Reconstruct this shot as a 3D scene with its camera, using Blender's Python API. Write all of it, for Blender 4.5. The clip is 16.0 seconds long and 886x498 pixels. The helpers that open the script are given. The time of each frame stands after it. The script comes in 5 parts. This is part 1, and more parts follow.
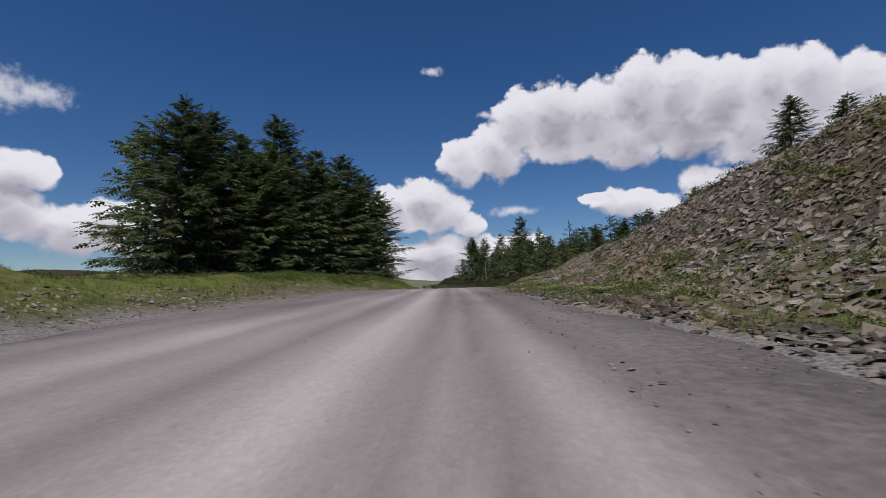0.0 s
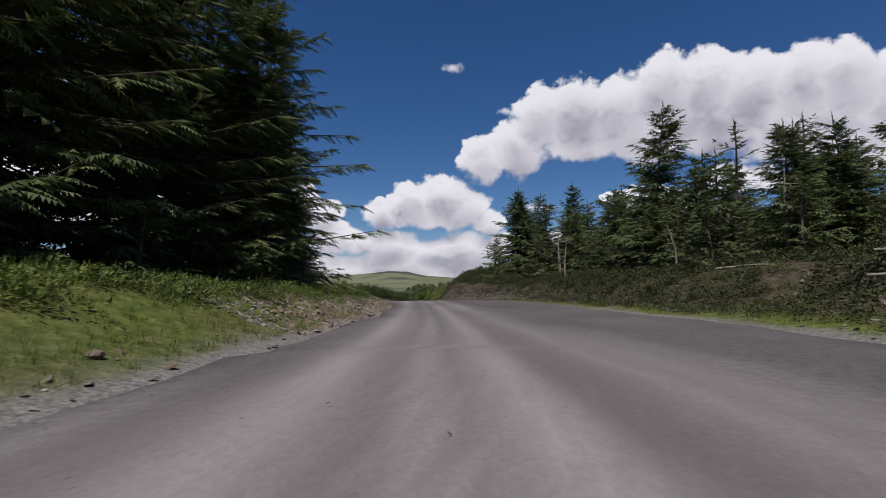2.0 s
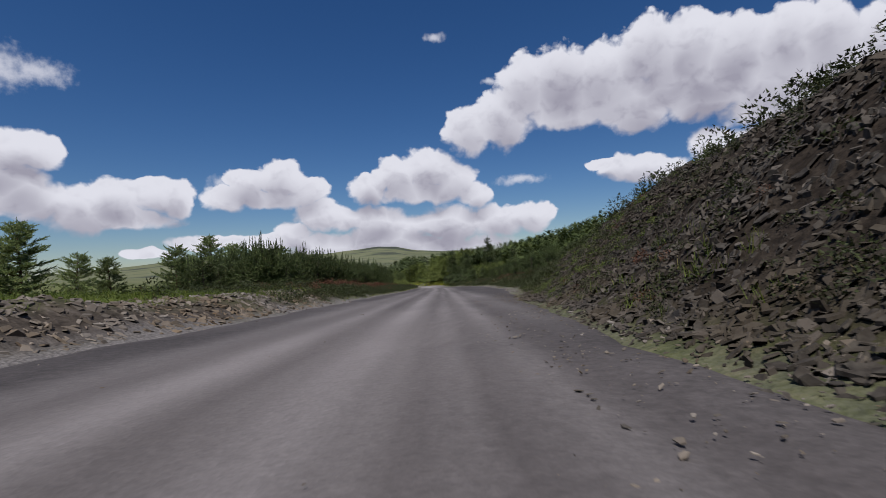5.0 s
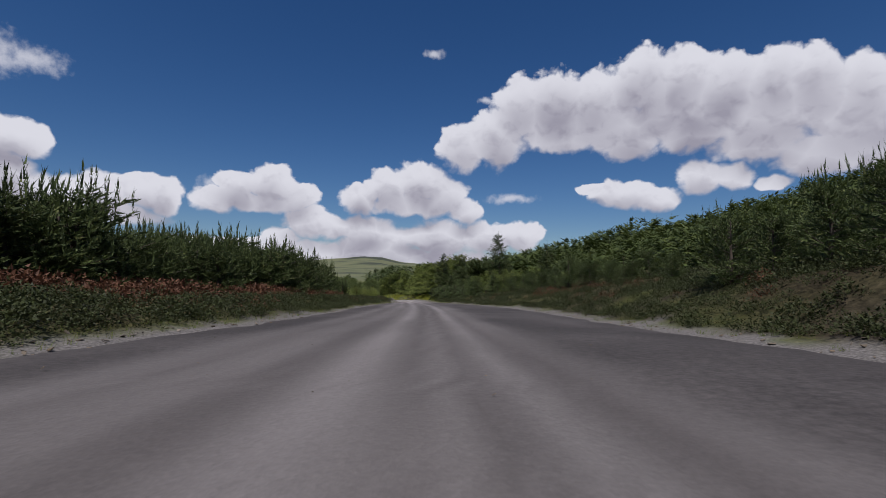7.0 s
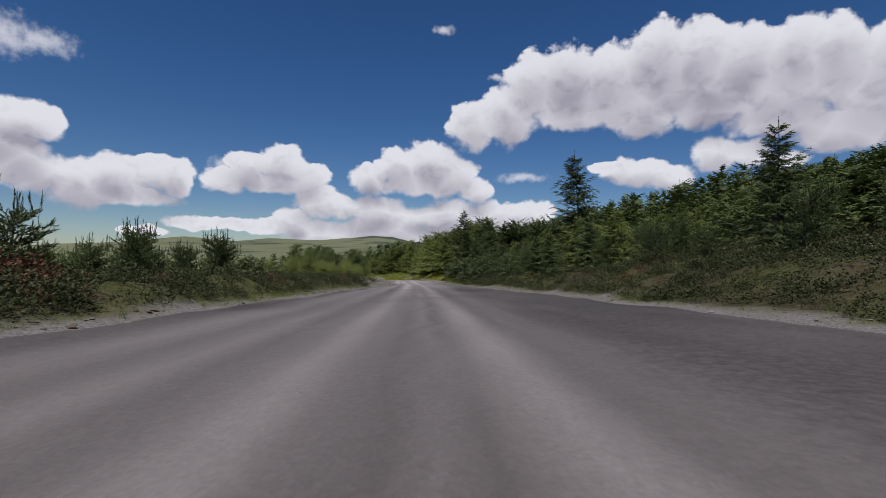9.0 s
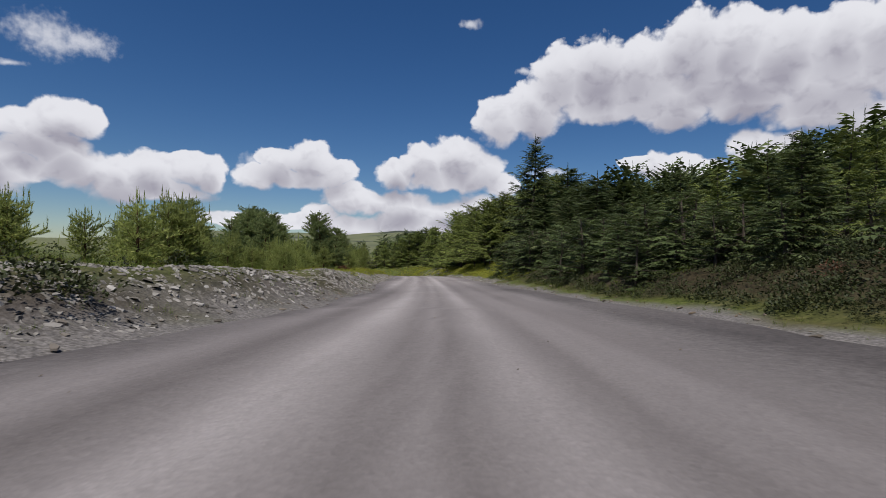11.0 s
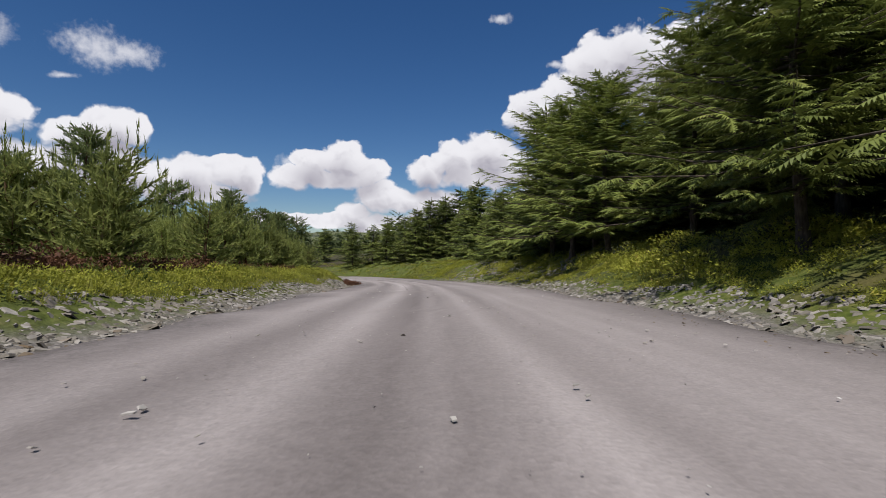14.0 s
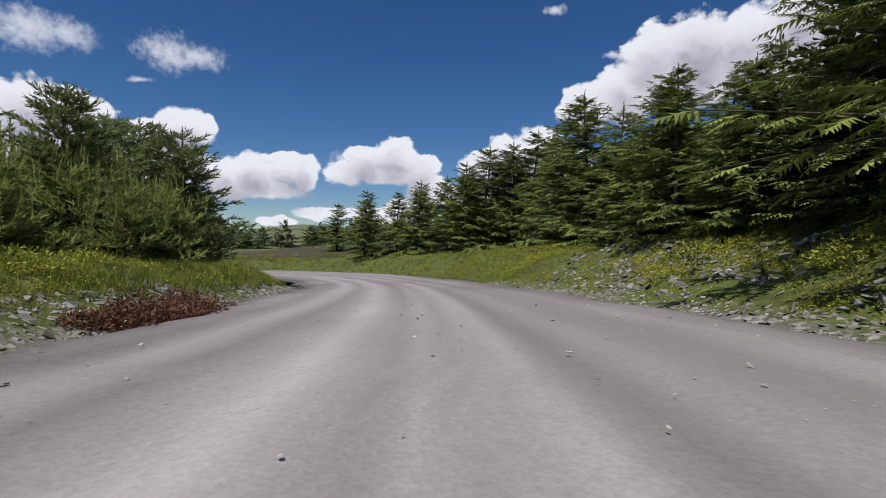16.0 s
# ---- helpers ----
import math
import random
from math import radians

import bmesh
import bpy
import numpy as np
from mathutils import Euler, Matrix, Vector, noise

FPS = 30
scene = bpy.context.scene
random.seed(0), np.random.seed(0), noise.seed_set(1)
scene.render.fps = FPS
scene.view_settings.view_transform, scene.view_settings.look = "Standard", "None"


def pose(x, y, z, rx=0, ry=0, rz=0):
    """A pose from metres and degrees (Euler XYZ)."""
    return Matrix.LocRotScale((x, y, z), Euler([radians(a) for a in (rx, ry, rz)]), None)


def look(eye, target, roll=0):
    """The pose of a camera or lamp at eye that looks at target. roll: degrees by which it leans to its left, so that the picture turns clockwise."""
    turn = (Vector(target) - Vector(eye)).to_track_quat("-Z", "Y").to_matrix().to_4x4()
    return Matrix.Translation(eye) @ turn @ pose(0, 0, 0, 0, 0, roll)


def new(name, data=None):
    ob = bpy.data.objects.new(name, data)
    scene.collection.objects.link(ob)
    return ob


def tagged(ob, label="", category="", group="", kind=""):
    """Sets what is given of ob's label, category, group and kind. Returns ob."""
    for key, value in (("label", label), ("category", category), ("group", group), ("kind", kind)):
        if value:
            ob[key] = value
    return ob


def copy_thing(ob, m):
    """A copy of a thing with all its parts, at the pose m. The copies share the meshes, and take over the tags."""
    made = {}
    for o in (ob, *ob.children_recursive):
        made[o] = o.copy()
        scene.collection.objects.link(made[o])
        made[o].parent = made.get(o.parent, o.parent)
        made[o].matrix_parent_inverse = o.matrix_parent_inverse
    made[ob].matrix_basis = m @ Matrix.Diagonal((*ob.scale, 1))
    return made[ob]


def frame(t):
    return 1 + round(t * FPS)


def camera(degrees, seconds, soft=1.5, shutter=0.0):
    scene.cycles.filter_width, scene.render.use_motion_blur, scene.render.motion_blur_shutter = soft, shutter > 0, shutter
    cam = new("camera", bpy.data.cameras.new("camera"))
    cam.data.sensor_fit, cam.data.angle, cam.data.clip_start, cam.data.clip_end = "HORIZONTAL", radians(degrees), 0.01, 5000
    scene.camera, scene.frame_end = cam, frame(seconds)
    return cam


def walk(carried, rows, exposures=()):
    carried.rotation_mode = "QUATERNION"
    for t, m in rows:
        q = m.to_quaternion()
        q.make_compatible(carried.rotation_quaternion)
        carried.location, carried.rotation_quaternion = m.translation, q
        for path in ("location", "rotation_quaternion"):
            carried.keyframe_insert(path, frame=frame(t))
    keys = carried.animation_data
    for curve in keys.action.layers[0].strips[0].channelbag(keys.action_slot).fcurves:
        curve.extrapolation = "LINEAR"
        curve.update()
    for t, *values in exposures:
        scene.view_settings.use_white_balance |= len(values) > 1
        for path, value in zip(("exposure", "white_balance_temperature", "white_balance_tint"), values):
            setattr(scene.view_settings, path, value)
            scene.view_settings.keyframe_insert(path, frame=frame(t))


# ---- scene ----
cam = camera(86.8, 16.0, soft=0.7, shutter=0.03)
PATH = [
    (0.0, pose(0.00, 0.00, 0.00, 95.25, 1.39, -0.00)),
    (0.5, pose(0.23, 9.82, 0.35, 94.53, 2.81, -1.71)),
    (1.0, pose(0.34, 19.76, 0.61, 94.80, 2.66, -2.07)),
    (1.5, pose(0.39, 29.85, 0.73, 94.93, 1.31, -1.60)),
    (2.0, pose(0.06, 39.92, 0.68, 94.89, 0.54, 2.23)),
    (2.5, pose(-0.59, 49.53, 0.57, 92.46, -2.09, 2.10)),
    (3.0, pose(-1.45, 58.44, 0.54, 92.27, -1.72, 5.08)),
    (3.5, pose(-2.44, 66.15, 0.51, 91.79, -1.43, 6.85)),
    (4.0, pose(-3.34, 73.60, 0.34, 91.37, -0.63, 6.81)),
    (4.5, pose(-3.89, 80.68, 0.14, 91.09, 0.20, 5.33)),
    (5.0, pose(-4.17, 87.68, -0.13, 91.68, 2.63, 0.91)),
    (7.5, pose(-4.92, 122.67, -1.74, 93.50, -1.03, -0.75)),
    (8.0, pose(-5.03, 129.67, -2.10, 91.50, -0.89, -0.78)),
    (8.5, pose(-5.20, 136.67, -2.38, 91.16, -0.38, -0.30)),
    (9.0, pose(-5.55, 143.67, -2.66, 90.95, -0.64, 0.53)),
    (11.5, pose(-7.82, 178.63, -4.35, 90.34, -0.49, 4.28)),
    (12.0, pose(-8.47, 185.60, -4.69, 90.38, 0.17, 4.71)),
    (12.5, pose(-9.19, 192.45, -4.97, 90.59, -0.18, 5.55)),
    (13.0, pose(-9.92, 198.81, -5.20, 90.74, -0.88, 6.23)),
    (13.5, pose(-10.64, 204.80, -5.42, 90.68, -0.66, 6.99)),
    (14.0, pose(-11.34, 210.22, -5.63, 89.99, -0.29, 7.62)),
    (14.5, pose(-12.15, 215.18, -5.86, 89.63, -0.02, 7.81)),
    (15.0, pose(-12.93, 219.74, -6.08, 89.69, -0.51, 8.70)),
    (15.5, pose(-13.76, 223.97, -6.30, 89.53, 1.04, 10.37)),
    (16.0, pose(-14.73, 228.27, -6.58, 89.39, -0.89, 13.70)),
]
EXPOSURES = [(0.0, -0.01, 6280, 12.5), (0.5, 0.04, 6500, 13), (2.0, 0.02, 6300, 12.5), (3.0, -0.1, 6150, 12), (5.0, -0.07, 6150, 12.5), (7.5, -0.17, 6180, 13), (9.0, -0.09, 6230, 12), (11.5, 0.02, 6320, 10), (14.0, 0.13, 6400, 10.5), (16.0, 0.1, 6150, 10.5)]
walk(cam, PATH, EXPOSURES)

# ---------------------------------------------------------------- sky and sun
SUN_ELEVATION, SUN_AZIMUTH = 61.0, 190.0      # degrees; azimuth clockwise from +y
world = bpy.data.worlds.new("sky")
scene.world = world
world.use_nodes = True
WN, WL = world.node_tree.nodes, world.node_tree.links
WN.clear()


def wnode(kind, *ins, **props):
    n = WN.new(kind)
    for k, v in props.items():
        setattr(n, k, v)
    for i, v in enumerate(ins):
        if v is None:
            continue
        if isinstance(v, bpy.types.NodeSocket):
            WL.new(v, n.inputs[i])
        else:
            n.inputs[i].default_value = v
    return n


def wmath(op, *ins, clamp=False):
    return wnode("ShaderNodeMath", *ins, operation=op, use_clamp=clamp).outputs[0]


def wvec(op, *ins):
    n = wnode("ShaderNodeVectorMath", *ins, operation=op)
    return n.outputs["Value"] if op == "LENGTH" else n.outputs[0]


# clouds: azimuth and elevation of each billow and its half width and half height, in degrees
GREAT_CLOUD = [
    (3.0, 15.5, 3.1, 2.9), (7.2, 16.7, 3.7, 3.5), (10.2, 19.8, 3.5, 3.5), (14.2, 19.6, 4.8, 4.3), (19.1, 19.5, 4.9, 3.8), (24.2, 21.3, 4.3, 3.7),
    (27.9, 21.3, 3.5, 3.1), (32.2, 19.8, 3.9, 3.7), (36.1, 19.5, 3.6, 3.4), (39.6, 18.5, 3.2, 3.6), (42.9, 17.3, 2.9, 3.6), (46.1, 16.0, 2.6, 3.8),
    (15.2, 16.8, 5.7, 2.1), (22.2, 16.0, 5.2, 2.5), (29.0, 16.1, 5.6, 2.4), (35.1, 14.2, 4.9, 2.3), (40.0, 12.4, 3.9, 2.5), (44.0, 12.2, 3.2, 2.4),
    (47.0, 14.5, 4.5, 3.8), (51.0, 13.5, 5.5, 4.2), (20.0, 17.8, 6.5, 3.0), (28.0, 18.4, 7.0, 3.2), (36.5, 16.6, 6.5, 3.2), (42.5, 15.0, 5.0, 3.4)]
MIDDLE_CLOUDS = [
    (-9.3, 9.2, 2.8, 1.9), (-5.9, 10.6, 3.1, 2.3), (-2.1, 11.1, 3.5, 2.7), (0.7, 10.1, 2.8, 2.3), (3.1, 8.1, 2.4, 1.7), (-3.1, 8.7, 6.2, 1.5),
    (-25.4, 8.1, 2.6, 1.5), (-23.2, 9.9, 3.0, 1.7), (-19.6, 10.2, 3.4, 2.4), (-17.1, 9.1, 2.7, 1.9), (-21.4, 8.1, 5.6, 1.1), (21.6, 9.8, 3.7, 1.6),
    (25.1, 9.0, 2.8, 1.5), (18.8, 10.4, 2.2, 0.8), (29.6, 11.1, 2.3, 1.9), (32.7, 10.8, 2.0, 1.6), (36.5, 9.8, 1.6, 0.8)]
LOW_CLOUDS = [
    (-18.2, 4.1, 2.2, 1.6), (-15.4, 6.2, 3.2, 2.0), (-12.5, 5.7, 3.3, 1.7), (-9.2, 5.5, 4.1, 1.7), (-14.4, 2.6, 5.9, 1.7), (-7.8, 3.5, 6.2, 1.9),
    (-2.3, 5.0, 4.2, 1.4), (0.4, 4.7, 5.5, 2.4), (6.0, 4.7, 4.1, 2.1), (10.0, 5.1, 3.0, 1.9), (-5.7, 2.1, 13.8, 1.4), (-27.9, 3.3, 3.6, 0.9),
    (-24.2, 3.4, 3.2, 0.8), (-20.5, 3.2, 3.9, 1.0), (-33.0, 2.3, 2.2, 0.5)]
WEST_CLOUDS = [
    (-47.7, 7.9, 2.4, 1.8), (-45.3, 9.4, 2.3, 1.5), (-42.8, 8.7, 2.5, 2.1), (-42.5, 12.0, 3.0, 1.9), (-45.0, 10.6, 3.2, 1.8), (-41.5, 7.5, 3.3, 2.1), (-38.6, 6.8, 3.5, 2.4),
    (-35.7, 8.2, 2.7, 1.8), (-31.9, 8.4, 3.1, 1.9), (-30.2, 7.3, 1.7, 1.4), (-35.6, 6.0, 6.0, 1.3), (-46.1, 6.9, 3.3, 1.3),
    (-50, 7, 5, 3), (-54, 11.5, 5, 3), (-58, 7, 6, 3.2)]
BILLOWS = GREAT_CLOUD + MIDDLE_CLOUDS + LOW_CLOUDS + WEST_CLOUDS
WISPS = [
    (-0.6, 26.0, 1.4, 0.45), (9.0, 9.5, 3.1, 0.7), (6.1, 20.8, 1.0, 0.5), (-26.1, 9.4, 1.6, 1.4),
    (-44.2, 18.9, 3.2, 1.9), (-41.4, 19.0, 2.6, 1.3), (-55.3, 18.4, 3.4, 1.9), (-52.6, 18.8, 2.4, 1.4), (-46.6, 15.8, 1.2, 0.35)]

coord = wnode("ShaderNodeTexCoord").outputs["Generated"]
xyz = wnode("ShaderNodeSeparateXYZ", coord).outputs
azim = wmath("MULTIPLY", wmath("ARCTAN2", xyz[0], xyz[1]), 57.29578)
elev = wmath("MULTIPLY", wmath("ARCSINE", xyz[2]), 57.29578)
flat = wnode("ShaderNodeCombineXYZ", azim, elev, 0.0).outputs[0]
# turbulent edge: the position is shifted a little, and round domes swell out of the billows
puff = wnode("ShaderNodeTexNoise", flat, noise_dimensions="2D")
puff.inputs["Scale"].default_value, puff.inputs["Detail"].default_value, puff.inputs["Roughness"].default_value = 0.35, 2.0, 0.45
curl = wvec("SUBTRACT", puff.outputs["Color"], (0.5, 0.5, 0.5))
bent = wvec("ADD", flat, wvec("MULTIPLY", curl, (1.6, 1.3, 0.0)))


def field(rows, at):
    near = None
    for a, e, w, h in rows:
        d = wvec("LENGTH", wvec("MULTIPLY", wvec("SUBTRACT", at, (a, e, 0.0)), (1.0 / w, 1.0 / h, 0.0)))
        near = d if near is None else wmath("MINIMUM", near, d)
    return near


def domes(at):
    """Cauliflower heads of two sizes."""
    total = None
    for scale, weight in ((0.34, 0.5), (0.9, 0.26), (2.2, 0.1)):
        n = wnode("ShaderNodeTexVoronoi", wvec("MULTIPLY", at, (1.0, 1.25, 0.0)), voronoi_dimensions="2D", feature="SMOOTH_F1")
        n.inputs["Scale"].default_value, n.inputs["Smoothness"].default_value = scale, 0.5
        v = wmath("MULTIPLY_ADD", n.outputs["Distance"], -weight, weight * 0.5)
        total = v if total is None else wmath("ADD", total, v)
    return total


shred = wnode("ShaderNodeTexNoise", flat, noise_dimensions="2D")
shred.inputs["Scale"].default_value, shred.inputs["Detail"].default_value, shred.inputs["Roughness"].default_value = 1.4, 4.0, 0.55
swell = domes(bent)
thick = wmath("SUBTRACT", 1.0, field(BILLOWS, bent))
worn = wmath("ADD", wmath("ADD", thick, wmath("MULTIPLY", swell, 0.62)), wmath("MULTIPLY_ADD", shred.outputs["Fac"], 0.16, -0.08))
# crisp heads, frayed undersides
above = wmath("SUBTRACT", 1.0, field(BILLOWS, wvec("ADD", bent, (0.0, 1.9, 0.0))))
deep_in = wnode("ShaderNodeMapRange", above, -0.5, 0.5, 0.0, 1.0, interpolation_type="SMOOTHSTEP").outputs[0]
cover = wnode("ShaderNodeMapRange", worn, -0.06, wmath("MULTIPLY_ADD", deep_in, 0.24, 0.12), 0.0, 1.0, interpolation_type="SMOOTHSTEP").outputs[0]
thin = wnode("ShaderNodeMapRange", wmath("ADD", wmath("SUBTRACT", 1.0, field(WISPS, bent)), wmath("MULTIPLY_ADD", shred.outputs["Fac"], 1.0, -0.5)), -0.2, 1.05, 0.0, 0.72, interpolation_type="SMOOTHSTEP").outputs[0]
# scattered cumulus round the rest of the sky
around = wnode("ShaderNodeTexNoise", wvec("MULTIPLY", coord, (3.0, 3.0, 5.0)))
around.inputs["Detail"].default_value, around.inputs["Scale"].default_value = 6.0, 1.0
beside = wnode("ShaderNodeMapRange", wmath("ABSOLUTE", azim), 58.0, 75.0, 0.0, 1.0).outputs[0]
lower = wnode("ShaderNodeMapRange", elev, 2.0, 8.0, 0.0, 1.0).outputs[0]
stray = wmath("MULTIPLY", wmath("MULTIPLY", wnode("ShaderNodeMapRange", around.outputs["Fac"], 0.52, 0.62, 0.0, 0.9, interpolation_type="SMOOTHSTEP").outputs[0], beside), lower)
mask = wmath("MAXIMUM", wmath("MAXIMUM", cover, thin), stray)
# shading of the cloud: grey undersides of the whole and of each dome, bright billowing tops
under = wnode("ShaderNodeMapRange", above, -0.35, 0.9, 0.0, 1.0, interpolation_type="SMOOTHSTEP").outputs[0]
relief = wnode("ShaderNodeMapRange", wmath("SUBTRACT", domes(wvec("ADD", bent, (0.25, 0.8, 0.0))), swell), -0.06, 0.36, 0.0, 0.2, interpolation_type="SMOOTHSTEP").outputs[0]
lump = wnode("ShaderNodeTexNoise", bent, noise_dimensions="2D")
lump.inputs["Scale"].default_value, lump.inputs["Detail"].default_value = 0.16, 2.0
billow = wnode("ShaderNodeMapRange", lump.outputs["Fac"], 0.3, 0.7, 0.62, 1.0, interpolation_type="SMOOTHSTEP").outputs[0]
rim = wnode("ShaderNodeMapRange", thick, 0.0, 0.5, 0.2, 1.0, interpolation_type="SMOOTHSTEP").outputs[0]
grey = wmath("ADD", wmath("MULTIPLY", under, billow), wmath("MULTIPLY", relief, rim), clamp=True)
tone = wnode("ShaderNodeMix", grey, data_type="RGBA")
tone.inputs["A"].default_value, tone.inputs["B"].default_value = (13.6, 13.4, 13.8, 1), (6.2, 5.9, 6.8, 1)
sky = WN.new("ShaderNodeTexSky")
sky.sky_type, sky.sun_disc = "NISHITA", False
sky.sun_elevation, sky.sun_rotation = radians(SUN_ELEVATION), radians(SUN_AZIMUTH)
sky.air_density, sky.dust_density, sky.ozone_density, sky.altitude = 1.0, 0.2, 4.0, 600
both = wnode("ShaderNodeMix", mask, data_type="RGBA")
deep = wnode("ShaderNodeHueSaturation")
deep.inputs["Saturation"].default_value, deep.inputs["Value"].default_value = 1.24, 1.12
deep.inputs["Hue"].default_value = 0.506
WL.new(sky.outputs[0], deep.inputs["Color"])
WL.new(deep.outputs[0], both.inputs["A"])
WL.new(tone.outputs["Result"], both.inputs["B"])
back = wnode("ShaderNodeBackground", both.outputs["Result"], 0.058)
WL.new(back.outputs[0], wnode("ShaderNodeOutputWorld").inputs[0])

sun = new("sun", bpy.data.lights.new("sun", "SUN"))
sun.data.energy, sun.data.angle, sun.data.color = 5.0, radians(0.55), (1.0, 0.95, 0.87)
sa, se = radians(SUN_AZIMUTH), radians(SUN_ELEVATION)
sun.matrix_world = look((math.sin(sa) * math.cos(se) * 90, math.cos(sa) * math.cos(se) * 90, math.sin(se) * 90), (0, 0, 0))

# ---------------------------------------------------------------- materials


def material(name, rough=0.9, spec=0.25):
    m = bpy.data.materials.new(name)
    m.use_nodes = True
    nt = m.node_tree
    b = nt.nodes["Principled BSDF"]
    b.inputs["Roughness"].default_value = rough
    b.inputs["Specular IOR Level"].default_value = spec
    return m, nt, b


def nd(nt, kind, *ins, **props):
    n = nt.nodes.new(kind)
    for k, v in props.items():
        setattr(n, k, v)
    for i, v in enumerate(ins):
        if v is None:
            continue
        if isinstance(v, bpy.types.NodeSocket):
            nt.links.new(v, n.inputs[i])
        else:
            n.inputs[i].default_value = v
    return n


def grain(nt, at, scale, detail=4.0, rough=0.55):
    n = nd(nt, "ShaderNodeTexNoise", at)
    n.inputs["Scale"].default_value, n.inputs["Detail"].default_value, n.inputs["Roughness"].default_value = scale, detail, rough
    return n.outputs["Fac"]


def ramp(nt, fac, *stops):
    r = nd(nt, "ShaderNodeValToRGB", fac)
    el = r.color_ramp.elements
    while len(el) < len(stops):
        el.new(0.5)
    for e, (p, c) in zip(el, stops):
        e.position, e.color = p, (*c, 1)
    return r.outputs[0]


def blend(nt, fac, a, b, mode="MIX"):
    n = nd(nt, "ShaderNodeMix", None, data_type="RGBA", blend_type=mode)
    for sock, v in ((n.inputs["Factor"], fac), (n.inputs["A"], a), (n.inputs["B"], b)):
        if isinstance(v, bpy.types.NodeSocket):
            nt.links.new(v, sock)
        elif isinstance(v, tuple):
            sock.default_value = (*v, 1)
        else:
            sock.default_value = v
    return n.outputs["Result"]


def remap(nt, v, a, b, c=0.0, d=1.0):
    return nd(nt, "ShaderNodeMapRange", v, a, b, c, d).outputs[0]


def bump(nt, b, height, strength, dist):
    n = nd(nt, "ShaderNodeBump")
    n.inputs["Strength"].default_value, n.inputs["Distance"].default_value = strength, dist
    nt.links.new(height, n.inputs["Height"])
    nt.links.new(n.outputs[0], b.inputs["Normal"])


def attr(nt, name):
    return nd(nt, "ShaderNodeAttribute", attribute_name=name).outputs["Fac"]


def obj_coord(nt):
    return nd(nt, "ShaderNodeTexCoord").outputs["Object"]


def mat_gravel():
    m, nt, b = material("compacted_gravel", 0.92, 0.2)
    at = obj_coord(nt)
    fine = grain(nt, at, 55.0, 3.0, 0.7)
    pebbles = nd(nt, "ShaderNodeTexVoronoi", at)
    pebbles.inputs["Scale"].default_value = 34.0
    big = grain(nt, at, 0.35, 4.0)
    # streaks drawn out along the road by wheels: u runs across the road, v along it
    uv = nd(nt, "ShaderNodeUVMap", uv_map="road").outputs[0]
    stretched = nd(nt, "ShaderNodeVectorMath", uv, (1.0, 0.035, 1.0), operation="MULTIPLY").outputs[0]
    streak = grain(nt, stretched, 1.15, 3.0, 0.5)
    track = attr(nt, "track")
    loose = attr(nt, "loose")
    col = ramp(nt, streak, (0.32, (0.0886, 0.077, 0.0755)), (0.5, (0.121, 0.107, 0.105)), (0.68, (0.165, 0.147, 0.144)))
    col = blend(nt, remap(nt, track, 0.0, 1.0, 0.0, 0.85), col, ramp(nt, streak, (0.3, (0.206, 0.185, 0.182)), (0.7, (0.298, 0.272, 0.268))))
    col = blend(nt, remap(nt, loose, 0.0, 1.0, 0.0, 0.95), col, (0.0495, 0.0435, 0.043))
    col = blend(nt, remap(nt, big, 0.35, 0.7, 0.0, 0.4), col, (0.139, 0.123, 0.12))
    # cloud shade and sunshine along the road are put into the gravel colour
    pale = attr(nt, "cloud_light")
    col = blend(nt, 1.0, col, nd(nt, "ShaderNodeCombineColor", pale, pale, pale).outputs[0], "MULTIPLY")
    coarse = grain(nt, at, 13.0, 3.0, 0.7)
    chips = remap(nt, nd(nt, "ShaderNodeMath", remap(nt, coarse, 0.35, 0.68, -0.25, 0.3), loose, operation="MULTIPLY").outputs[0], -0.5, 0.5, 0.5, 1.5)
    col = blend(nt, 1.0, col, nd(nt, "ShaderNodeCombineColor", chips, chips, chips).outputs[0], "MULTIPLY")
    speck = remap(nt, fine, 0.35, 0.72, 0.9, 1.1)
    col = blend(nt, 1.0, col, nd(nt, "ShaderNodeCombineColor", speck, speck, speck).outputs[0], "MULTIPLY")
    tint = remap(nt, pebbles.outputs["Color"], 0.0, 1.0, 0.82, 1.18)
    col = blend(nt, 0.4, col, nd(nt, "ShaderNodeCombineColor", tint, tint, tint).outputs[0], "MULTIPLY")
    nt.links.new(col, b.inputs["Base Color"])
    bump(nt, b, nd(nt, "ShaderNodeMath", fine, pebbles.outputs["Distance"], operation="ADD").outputs[0], 0.22, 0.01)
    return m


